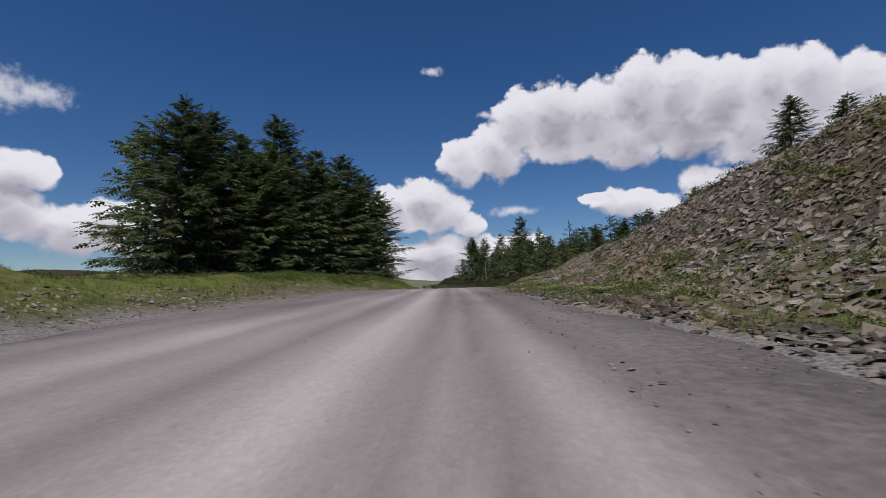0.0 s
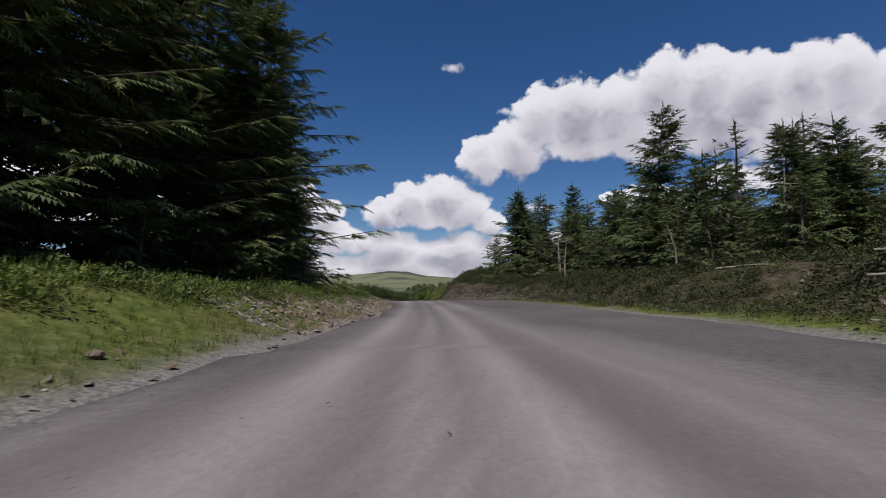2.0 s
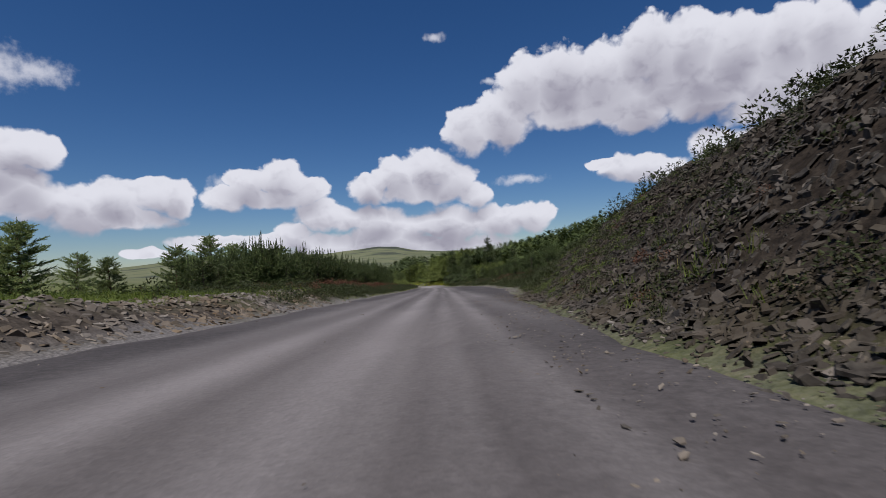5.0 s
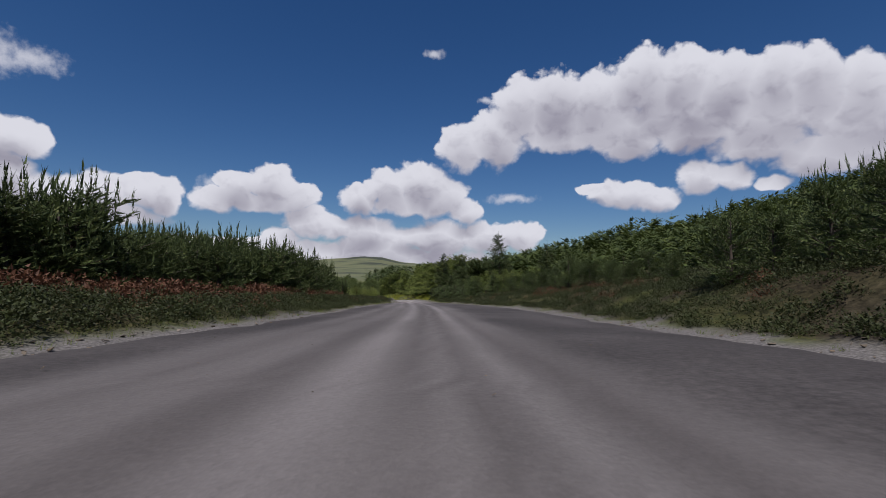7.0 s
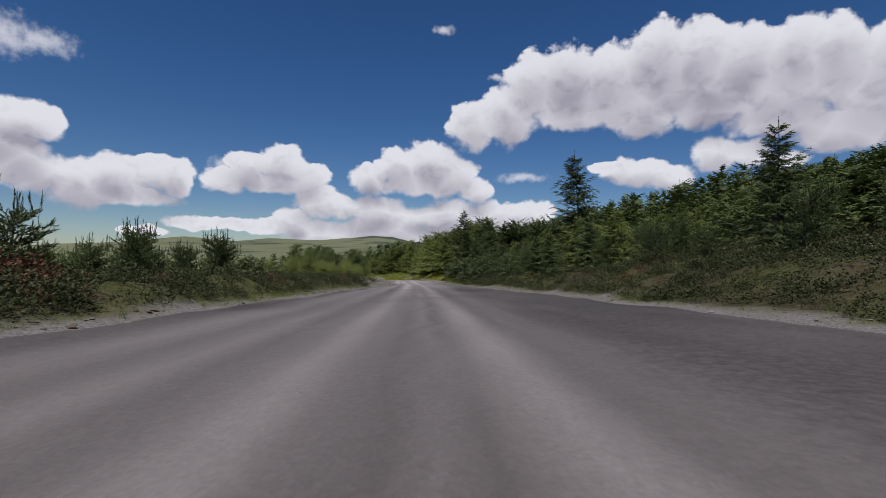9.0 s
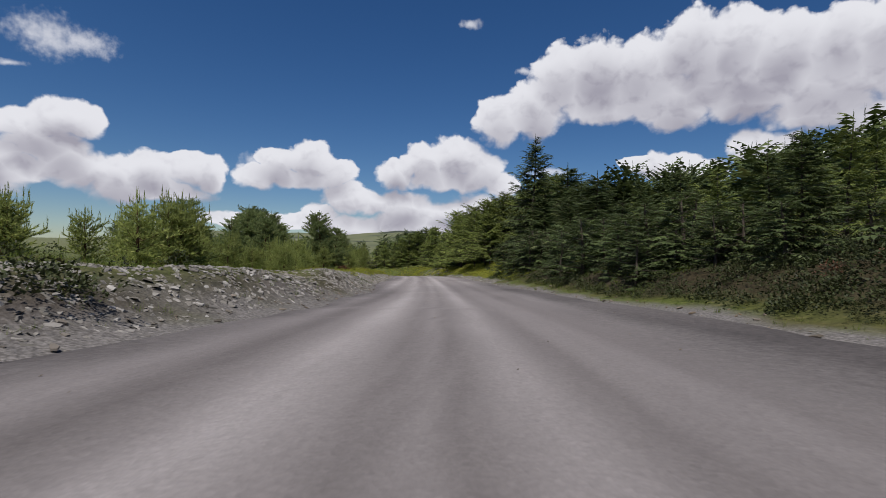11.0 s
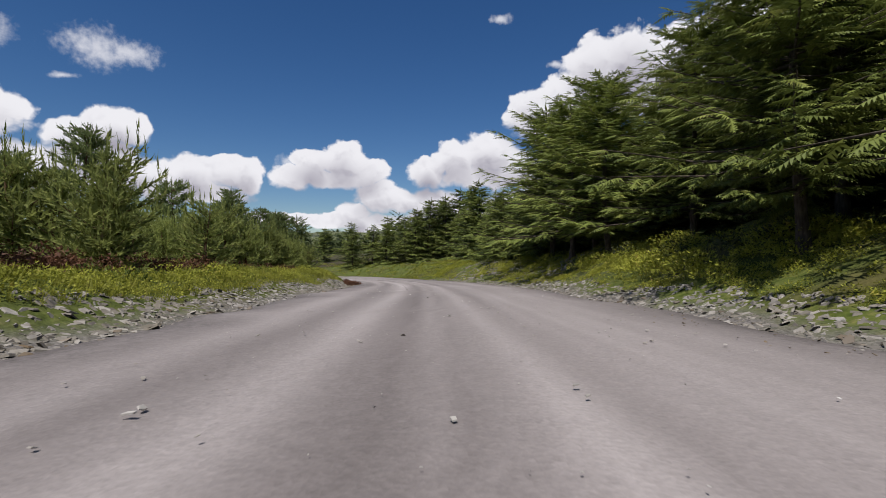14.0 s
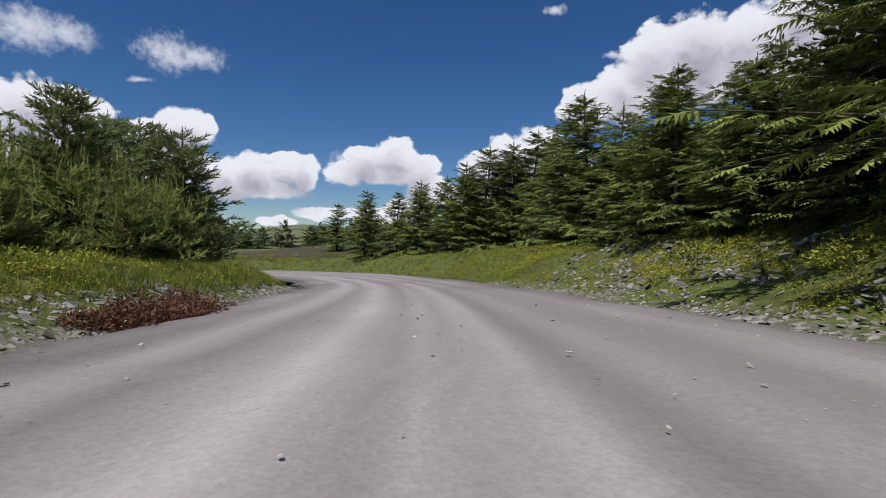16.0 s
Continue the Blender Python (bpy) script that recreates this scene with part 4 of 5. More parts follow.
for x, y, h in [(5.2, 83.0, 6.8), (7.4, 80.8, 4.4), (6.2, 84.6, 5.8), (9.6, 80.4, 4.8), (11.4, 82.0, 4.8), (8.6, 78.6, 4.2)]:
    plant(middling[int(y) % 2], x, y, h / 7.0, wide=1.05)
BANK_TREES = [(14.1, 67.3, 7.0), (21.0, 58.0, 7.2), (12.2, 57, 5.2), (16, 53, 5.6), (18.5, 48, 5.4), (22, 51, 6.2), (12, 74, 6.0), (8.5, 76, 5.5), (16, 76, 6.5),
              (25, 60, 7.0), (19, 66, 6.5), (7.3, 88, 2.8), (12.5, 90, 3.6), (15.5, 61, 5.2), (26, 46, 6.5), (23, 70, 6.8), (28, 53, 6.5), (7.5, 70, 4.2), (13, 50, 3.8), (9.4, 79, 5.8), (12.6, 80, 6.3), (15, 85, 6.2),
              (11.2, 60.4, 5.4), (11.0, 66.5, 6.2), (12.4, 70.5, 6.5), (17.5, 57.5, 6.0), (20.5, 62.0, 6.3), (16.5, 71.0, 6.4), (9.0, 73.0, 5.2), (7.4, 80.0, 6.2), (24.0, 55.0, 6.5), (14.0, 53.5, 4.6)]
for x, y, h in [(10.5, 55.0, 4.6), (13.0, 56.0, 5.0), (15.8, 58.6, 5.2), (18.6, 55.0, 5.4), (11.6, 63.0, 5.4), (14.6, 64.5, 5.6), (17.6, 62.0, 5.8), (9.8, 69.5, 5.2), (13.2, 72.5, 5.6), (20.5, 53.0, 5.2), (16.6, 49.5, 4.4), (22.8, 57.5, 6.0), (12.0, 52.0, 3.8), (8.6, 60.5, 3.6)]:
    plant(middling[int(y) % 2], x, y, h / 7.0, wide=0.85)
for i, (x, y, h) in enumerate(BANK_TREES):
    plant(thin_spruces[i % 3], x, y, h / 8.0)

# forest on the right of the last stretch and round the outside of the bend
YOUNG = dict(h=6.5, slope=-0.16, rise=0.55, ragged=0.28, power=0.66, clear=0.03)
young = [tree_thing("spruce_tree", 51 + k, SPRUCE_LIGHT, "sunlit green spruce with dense boughs sweeping to the bank", group="spruces along the road",
                    gap=0.33, per=9, sprays=8, spray=0.38, pad=0.75, shape=(FINE_V, FINE_F), reach=2.2, **YOUNG) for k in range(3)]
young_inner = [tree_thing("spruce_tree", 61 + k, SPRUCE_LIGHT, "green spruce crowded in the plantation behind the front row", group="spruces along the road",
                          gap=0.42, per=7, sprays=6, spray=0.42, shape=(FINE_V, FINE_F), reach=2.2, **YOUNG) for k in range(2)]
edge_trees = [tree_thing("spruce_tree", 55 + k, SPRUCE_LIGHT, "tall spruce with sunlit sweeping boughs over a black hollow", group="spruces along the road",
                         h=8.0, reach=3.1, gap=0.36, per=9, sprays=10, spray=0.37, pad=0.75, shape=(TEETH_V, TEETH_F), slope=-0.06, rise=0.55, ragged=0.3, power=0.55, clear=0.18) for k in range(2)]
for i in range(22):                             # low boughs and seedlings in front of the dark wood
    s0 = 175 + 1.15 * i + rng.normal(0, 0.4)
    x, y = spot(s0, edge_right(np.array([s0]))[0] + rng.uniform(1.7, 3.4))
    plant(seedlings[i % 2], x, y, rng.uniform(0.4, 0.8), wide=1.3)
low = np.random.default_rng(77)
for i in range(46):
    s0 = low.uniform(182, 200)
    x, y = spot(s0, edge_right(np.array([s0]))[0] + low.uniform(1.3, 4.0))
    plant(seedlings[i % 2], x, y, low.uniform(0.55, 1.0), turn=low.uniform(0, 360), wide=1.35)
s, k = 197.0, 0
while s < 262:
    for row, d in enumerate((7.6, 9.8) if s > 226 else (7.4, 9.7)):
        if row and 205 < s < 238:
            d += 1.8
        s0 = s + rng.normal(0, 0.35) + row * 0.9
        x, y = spot(s0, d + edge_right(np.array([s]))[0] - 3.2 + rng.normal(0, 0.35))
        if x < -13 and y > 246:
            continue
        if row == 0 and 207 < s < 236:          # taller trees that overhang the bank
            x, y = spot(s0, d + 2.5 + edge_right(np.array([s]))[0] - 3.2)
            plant(edge_trees[k % 2], x, y, rng.uniform(0.68, 0.92))
            k += 1
            continue
        # before s 209 darker needles put the row's lack of sun into its colour
        plant(middling[k % 2] if s < 209 else (young_inner if row else young)[k % (2 if row else 3)], x, y, (1.35 if row and 205 < s < 238 else 1.0) * (rng.uniform(0.72, 0.9) if row else rng.uniform(0.56, 0.76)) * (0.88 if s < 212 else 1.2 if s > 246 else 1.0), wide=1.15)
        k += 1
    s += 2.1
for x, y, h in [(-6.2, 213.6, 6.0), (-7.1, 217.6, 5.8), (-5.9, 210.9, 4.6), (-4.4, 214.8, 6.6), (-5.4, 219.4, 6.6), (-3.4, 210.6, 5.6), (-0.6, 214.5, 7.6), (0.4, 217.1, 8.2)]:
    plant(edge_trees[k % 2], x, y, h / 8.0, wide=0.95)
    k += 1
for x, y, h in [(-3.6, 200.2, 7.4), (3.2, 175.0, 7.6), (6.0, 184.0, 4.0), (5.4, 159.2, 4.6)]:
    plant(middling[k % 2], x, y, h / 7.0, wide=0.75)
    k += 1
for x, y, h in [(-8.7, 229.6, 6.4), (-8.0, 226.2, 6.0), (-6.6, 222.8, 5.9), (-9.0, 234.4, 8.0), (-7.4, 231.6, 8.2), (-7.9, 236.6, 7.4)]:
    plant(edge_trees[k % 2], x, y, h / 8.0, wide=1.12)
    k += 1
END_ROW = [(-27.0, 257.0, 3.8), (-25.3, 258.5, 4.2), (-23.5, 257.4, 4.2), (-21.7, 258.0, 4.8), (-20.3, 256.4, 5.4), (-19.0, 257.0, 6.2), (-17.4, 257.8, 6.4), (-16.2, 258.2, 7.0), (-14.5, 254.2, 6.5), (-13.5, 250.4, 7.0),
           (-24.5, 261, 5.0), (-21, 261, 5.6), (-18, 261, 6.4), (-28.5, 260.5, 4.6), (-34.5, 268, 4.4), (-15, 261, 7.0)]
for x, y, h in END_ROW:
    plant(young[k % 3], x, y, h / 6.5, wide=1.1)
    k += 1
for s0 in np.arange(166, 197, 2.4):
    for d in (7.6, 10.0, 13.0):
        x, y = spot(s0 + rng.normal(0, 0.6), d + rng.normal(0, 0.6))
        plant(middling[k % 2] if d < 8 else young_inner[k % 2], x, y, rng.uniform(0.28, 0.42) if d < 8 else rng.uniform(0.36, 0.5))
        k += 1

# pines on the left
pines = [tree_thing("pine_tree", 71 + k, PINE, "small dark pine with bushy upswept needles", group="pines on the moor side",
                    h=4.0, reach=1.15, gap=0.2, per=8, sprays=6, slope=0.05, rise=0.7, spray=0.44, ragged=0.4, power=0.55, clear=0.12, skip=0.12, start=0.3, lift=0.4, shape=(BRUSH_V, BRUSH_F), bark=PINE_BARK) for k in range(3)]
LEFT_PINES = [(-19.9, 114.3, 3.4), (-19.2, 117.1, 4.0), (-18.6, 118.8, 3.6), (-19.6, 129.6, 4.2), (-18.3, 124, 3.6), (-21.5, 106.3, 3.6), (-23, 111, 3.0), (-20, 136, 4.2), (-17, 140, 3.4), (-22, 100, 3.4), (-24.5, 104, 3.2), (-20.5, 97.5, 3.0), (-25, 99, 3.4), (-23.5, 107.5, 3.0), (-27, 103, 3.6),
              (-16.5, 121.5, 2.6), (-16.8, 130.5, 2.8), (-15.5, 135, 2.4), (-22.5, 121, 3.2), (-23, 133, 3.4), (-25, 116, 3.0), (-26, 126, 3.6),
              (-20.8, 219.7, 3.5), (-19.5, 204, 4.2), (-17.8, 199.5, 4.4), (-21, 208, 4.0), (-22, 213, 3.6), (-19, 211.5, 3.2), (-25.1, 233.3, 3.8), (-25.4, 237.6, 3.8), (-24, 226, 4.2), (-22.7, 228.6, 3.6), (-26.5, 230, 4.4), (-27, 224, 4.4), (-23.5, 219, 3.6),
              (-18.6, 207, 3.0), (-20.4, 215, 3.2), (-17.0, 192.5, 2.2), (-20, 196, 3.0), (-16.5, 187, 1.9), (-19.5, 189.5, 2.4), (-24, 214, 4.0), (-22, 206, 3.8), (-23.2, 231.5, 3.2), (-24.2, 235.4, 3.4), (-27, 241, 4.0), (-28.5, 236, 4.4), (-17.7, 197.5, 4.4), (-19.2, 199.5, 4.8), (-20.7, 202.0, 4.6), (-18.8, 202.8, 4.2), (-22.2, 206.0, 4.8), (-17.4, 194.0, 3.4), (-20.2, 195.0, 4.6), (-24.8, 239.2, 3.8), (-26.2, 239.0, 4.4), (-29.0, 244.5, 3.6), (-31.0, 246.3, 3.6), (-33.5, 247.2, 3.8), (-27.8, 242.8, 3.4), (-30.5, 241.5, 4.4), (-34.0, 243.0, 4.6)]
for i, (x, y, h) in enumerate(LEFT_PINES):
    near_road = 185 < y < 228
    plant(pines[i % 3], x - (1.8 if near_road else 0.0), y, h / 4.0 * (0.82 if near_road else 1.0))
for i, (x, y, h) in enumerate([(-16.0, 197.9, 3.4), (-16.7, 199.4, 3.5), (-15.7, 199.9, 2.7), (-18.9, 196.7, 3.3), (-19.9, 197.0, 3.4), (-17.9, 195.0, 2.9), (-19.0, 208.5, 3.4), (-18.1, 209.7, 3.1), (-20.9, 219.7, 3.3), (-17.2, 201.4, 2.9)]):
    plant(pines[i % 3], x, y, h / 4.0, wide=0.9)
saplings = [tree_thing("young_pine", 91 + k, PINE_LIGHT, "waist-high young pine with upright bright green shoots", "sapling", group="young pines beside the road",
                       h=1.9, reach=0.72, gap=0.18, per=6, sprays=4, slope=0.2, rise=0.9, spray=0.42, ragged=0.35, power=0.5, lift=0.6, candles=0.42, shape=(BRUSH_V, BRUSH_F), clear=0.04, bark=PINE_BARK) for k in range(3)]
for i in range(150):
    s0 = rng.uniform(194, 240) if i < 70 else rng.uniform(226, 241) if i < 95 else rng.uniform(176, 197)
    x, y = spot(s0, -edge_left(np.array([s0]))[0] - (rng.uniform(3.0, 6.6) if i < 60 else rng.uniform(3.6, 9.0) if i < 95 else rng.uniform(3.0, 8.0)))
    plant(saplings[i % 3], x, y, rng.uniform(0.65, 1.25) * np.interp(s0, [196, 210], [0.5, 1.0]) if i < 95 else rng.uniform(0.35, 0.7))
# these pines take darker spruce needles, so cloud shade sits in their colour
dark_saplings = [tree_thing("pine_sapling", 95 + k, SPRUCE, "shoulder-high dark young pine with upright shoots", "sapling", group="dark young pines on the moor",
                            h=1.9, reach=0.8, gap=0.19, per=6, sprays=4, slope=0.2, rise=0.9, spray=0.42, ragged=0.3, power=0.5, lift=0.5, candles=0.42, shape=(BRUSH_V, BRUSH_F), clear=0.04) for k in range(3)]
for i in range(0, 190, 2):
    s0 = rng.uniform(132, 147) if i >= 148 else rng.uniform(114, 146) if i < 100 else rng.uniform(145, 168) if i < 115 else rng.uniform(126, 148)
    x, y = spot(s0, -edge_left(np.array([s0]))[0] - (rng.uniform(4.0, 11.0) if i < 115 else rng.uniform(3.2, 6.5)))
    plant(dark_saplings[i % 3], x, y, rng.uniform(0.75, 1.35) if i < 100 else rng.uniform(0.45, 0.8) if i < 115 else rng.uniform(0.75, 1.2), wide=1.2)
for i in range(60):
    s0 = rng.uniform(112, 142)
    x, y = spot(s0, -edge_left(np.array([s0]))[0] - rng.uniform(4.2, 9.0))
    plant(dark_saplings[i % 3], x, y, rng.uniform(0.9, 1.4), wide=1.15)
for i in range(74):
    s0 = rng.uniform(137, 151) if i < 60 else rng.uniform(151, 164)
    x, y = spot(s0, -edge_left(np.array([s0]))[0] - rng.uniform(3.2, 7.5))
    plant(dark_saplings[i % 3], x, y, rng.uniform(0.9, 1.25) if i < 60 else rng.uniform(0.55, 0.8))
for i in range(60):
    s0 = rng.uniform(109, 176)
    x, y = spot(s0, edge_right(np.array([s0]))[0] + rng.uniform(2.8, 11.0))
    plant(dark_saplings[i % 3], x, y, rng.uniform(0.55, 1.05))
for i in range(16):                             # undergrowth that closes the foot of the grove
    x, y = rng.uniform(-19, -13), 28 + 2.0 * i + rng.normal(0, 0.5)
    plant(seedlings[i % 2], x, y, rng.uniform(1.0, 1.7), wide=1.2)
for i in range(60):                             # thicket that fills the bank between the taller trees
    s0 = rng.uniform(44, 81)
    x, y = spot(s0, edge_right(np.array([s0]))[0] + rng.uniform(3.4, 15.0))
    plant(seedlings[i % 2], x, y, rng.uniform(0.5, 1.7))
for i, (s0, d) in enumerate([(90.5, 6.4), (93.0, 7.0), (95.5, 6.6), (97.5, 7.6), (99.5, 6.9), (102.0, 7.4), (104.0, 6.9), (106.0, 7.8)]):
    x, y = spot(s0, d)
    plant(dark_saplings[i % 3], x, y, rng.uniform(0.28, 0.5))
for i in range(20):
    s0 = rng.uniform(232.5, 244)
    x, y = spot(s0, -edge_left(np.array([s0]))[0] - rng.uniform(2.2, 5.5))
    plant(saplings[i % 3], x, y, rng.uniform(0.7, 1.2))
retire(edge_trees + seedlings + spruces + middling + inner + thin_spruces + young + young_inner + pines + saplings + dark_saplings)


# plantation that covers the hillside: too many to count
def small_conifer(seed, h, reach, tiers=6, per=5, wide=1.5):
    g = np.random.default_rng(seed)
    bits = []
    for k in range(tiers):
        t = k / tiers
        n = max(3, int(per * (1.15 - t)))
        az = g.random(n) * 6.283
        base = np.tile([(0.0, 0.0, h * (0.04 + 0.9 * t))], (n, 1)) + g.normal(0, 0.04, (n, 3))
        ln = (reach * (1 - t) ** 0.7 + 0.15) * g.uniform(0.8, 1.2, n)
        bits.append(strew((COMB_V, COMB_F), base, np.stack([np.cos(az), np.sin(az), 0.1 + 0.7 * t + g.normal(0, 0.12, n)], -1), np.stack([ln, ln * wide], 1)))
    bits.append(strew((BRUSH_V, BRUSH_F), np.array([(0, 0, h * 0.78)]), np.array([(0.03, 0.02, 1.0)]), np.array([(h * 0.22, h * 0.07)])))
    return join(bits)


def scatter(shapes, x, y, z, size, g, tip=0.0):
    """Joins many turned and scaled copies of a few shapes."""
    vs, fs, n = [], [], 0
    pick = g.integers(0, len(shapes), len(x))
    for q, (v, f) in enumerate(shapes):
        m = np.where(pick == q)[0]
        if not len(m):
            continue
        a = g.random(len(m)) * 6.283
        c, w = np.cos(a)[:, None], np.sin(a)[:, None]
        sc = size[m][:, None]
        px = (v[None, :, 0] * c - v[None, :, 1] * w) * sc + x[m][:, None]
        py = (v[None, :, 0] * w + v[None, :, 1] * c) * sc + y[m][:, None]
        pz = v[None, :, 2] * sc + z[m][:, None]
        if tip:
            lx, ly = g.normal(0, tip, (2, len(m)))
            px += v[None, :, 2] * sc * lx[:, None]
            py += v[None, :, 2] * sc * ly[:, None]
        vs.append(np.stack([px, py, pz], -1).reshape(-1, 3))
        fs.append((f[None] + (np.arange(len(m)) * len(v))[:, None, None]).reshape(-1, 3) + n)
        n += len(m) * len(v)
    return np.concatenate(vs), np.concatenate(fs)


def stuff(name, shape, mat, label, category):
    return tagged(new(name, mesh_from(name, *shape, mat)), label, category, kind="stuff")


g = np.random.default_rng(5)
firs = [small_conifer(k, 1.0, 0.36) for k in range(4)]


def wood(s_lo, s_hi, d_lo, d_hi, count, h_lo, h_hi, power=1.0):
    s, d = g.uniform(s_lo, s_hi, count), d_lo + (d_hi - d_lo) * g.random(count) ** power
    x, y = spot(s, d)
    return x, y, height(x, y) - 0.05, g.uniform(h_lo, h_hi, count)


stuff("plantation", scatter(firs, *(np.concatenate(c) for c in zip(wood(92, 240, 19, 95, 2300, 2.0, 3.4, 1.2), wood(198, 245, 18, 52, 240, 4.0, 6.0, 1.5), wood(134, 200, -48, -17, 150, 1.2, 2.6))), g), PLANTED_SHADE,
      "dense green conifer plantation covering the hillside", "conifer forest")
deep = [small_conifer(40 + k, 1.0, 0.3, 17, 16, 0.7) for k in range(3)]
row_s = np.arange(205, 248, 0.8)
x, y = spot(row_s, edge_right(row_s) + g.uniform(5.6, 7.6, len(row_s)))
inside = wood(203, 250, 12, 20, 110, 4.6, 6.2)
stuff("wood_interior", scatter(deep, *(np.concatenate(c) for c in zip((x, y, height(x, y) - 0.05, g.uniform(3.6, 4.8, len(row_s))), inside)), g), SPRUCE,
      "dark crowded spruces inside the roadside wood", "conifer forest")
x, y = g.uniform(-60, 40, 420), g.uniform(278, 420, 420)
x, y = np.concatenate([x, g.uniform(-80, -42, 90)]), np.concatenate([y, g.uniform(296, 330, 90)])
keep = (np.arange(len(x)) >= 420) | (x > -30 - (y - 262) * 0.05)
x, y = x[keep], y[keep]
stuff("far_wood", scatter(firs, x, y, height(x, y) - 0.1, np.where(x < -40, 0.75, 1.0) * g.uniform(5, 7.5, len(x)), g), SPRUCE, "distant dark conifer wood beyond the bend", "conifer forest")

# ---------------------------------------------------------------- undergrowth: grass, heath, dead bracken
def grass_tuft(seed, blades=11, lean=0.6):
    g = np.random.default_rng(seed)
    v, f = [], []
    for _ in range(blades):
        a, h, b = g.random() * 6.283, g.uniform(0.5, 1.0), g.uniform(0.1, lean)
        c, w = math.cos(a), math.sin(a)
        x, y = g.normal(0, 0.2, 2)
        t = 0.02
        o = len(v)
        v += [(x - w * t, y + c * t, 0), (x + w * t, y - c * t, 0), (x + c * b, y + w * b, h * (1 - 0.3 * b))]
        f += [(o, o + 1, o + 2)]
    return np.array(v), np.array(f)


def heath_clump(seed, leaves=34, tall=0.9, leaf_size=1.0):
    """A low bush: small leaves filling an uneven dome."""
    g = np.random.default_rng(seed)
    a, q = g.random(leaves) * 6.283, g.random(leaves)
    r = np.sqrt(g.random(leaves))
    lump = 1 + 0.25 * np.sin(a * 3 + seed) + 0.15 * np.sin(a * 5 - seed)
    base = np.stack([np.cos(a) * r * 0.55 * lump, np.sin(a) * r * 0.55 * lump, tall * (1 - 0.72 * r * r) * q ** 0.4 - 0.05], -1)
    way = np.stack([np.cos(a) * r, np.sin(a) * r, g.uniform(0.0, 0.9, leaves)], -1) + g.normal(0, 0.45, (leaves, 3))
    leaf = (np.array([(0, 0.2, 0), (0, -0.2, 0), (1.0, 0, 0)]), np.array([(0, 1, 2)]))
    return strew(leaf, base, way, np.stack([g.uniform(0.2, 0.42, leaves), g.uniform(0.3, 0.55, leaves)], 1) * leaf_size, g.normal(0, 0.8, leaves))


tufts = [grass_tuft(k) for k in range(6)]
clumps = [heath_clump(k, 100 + 4 * k, 0.66 + 0.07 * k, 0.4) for k in range(5)]

cushions = [heath_clump(k + 20, 90, 0.46, 0.36) for k in range(4)]
mounds = [heath_clump(k + 30, 330, 0.4, 0.2) for k in range(4)]


def beside(s_lo, s_hi, side, lo, hi, count, size_lo, size_hi, power=1.0, patchy=0.0):
    """Places beside the road, lo to hi metres out from its edge (side -1: left, 1: right)."""
    s, q = g.uniform(s_lo, s_hi, count), lo + (hi - lo) * g.random(count) ** power
    d = (edge_right(s) + q) if side > 0 else -(edge_left(s) + q)
    x, y = spot(s, d)
    size = g.uniform(size_lo, size_hi, count)
    if patchy:
        m = fbm(x * 0.5 + 31, y * 0.5 - 11, 3) > patchy
        x, y, size = x[m], y[m], size[m]
    return x, y, height(x, y) - 0.02, size


def gather(*rows):
    return tuple(np.concatenate(c) for c in zip(*rows))


stuff("verge_grass", scatter(tufts, *gather(
    beside(3, 24, -1, 0.9, 6, 3000, 0.08, 0.2, 1.3), beside(22, 48, -1, 0.2, 4.5, 7000, 0.07, 0.17, 1.2), beside(46, 76, -1, 0.3, 4.5, 1500, 0.08, 0.22, 1.2, 0.05), beside(24, 60, -1, 2.2, 4.5, 900, 0.2, 0.4), beside(58, 104, -1, 0.9, 5, 2600, 0.12, 0.3, 1.0, 0.0),
    beside(104, 172, -1, 0.05, 0.9, 1600, 0.05, 0.17), beside(172, 196, -1, 2.0, 4.5, 1300, 0.1, 0.26, 1.0, -0.1), beside(172, 198, -1, 0.2, 2.2, 1400, 0.05, 0.13, 1.0, 0.05), 
    beside(2, 42, 1, 0.1, 2.6, 2600, 0.08, 0.24, 1.2, -0.1), beside(40, 76, 1, 0.2, 3, 1400, 0.08, 0.25, 1.0, 0.0), beside(74, 112, 1, 0.3, 2, 700, 0.1, 0.26, 1.0, 0.05),
    beside(110, 196, 1, 0.05, 1.0, 700, 0.05, 0.16, 1.3), beside(182, 201, 1, 0.6, 3.8, 1500, 0.1, 0.26), beside(194, 250, 1, 0.7, 4.6, 2600, 0.05, 0.15, 1.1, -0.1), beside(246, 276, 1, 0.1, 5, 3200, 0.1, 0.3), beside(234, 252, -1, 0.7, 2.6, 2200, 0.12, 0.3)), g, 0.12), GRASS, "rough green and straw-coloured verge grass", "grass")
stuff("sunlit_grass", scatter(tufts, *gather(beside(198, 246, -1, 0.8, 4.5, 12000, 0.1, 0.28, 1.1), beside(190, 201, -1, 1.8, 5, 1600, 0.09, 0.28), beside(196, 250, 1, 0.7, 3.0, 3000, 0.06, 0.16, 1.1, -0.1)), g, 0.15), SUNNY_GRASS,
      "fine yellow-green grass in the sun", "grass")
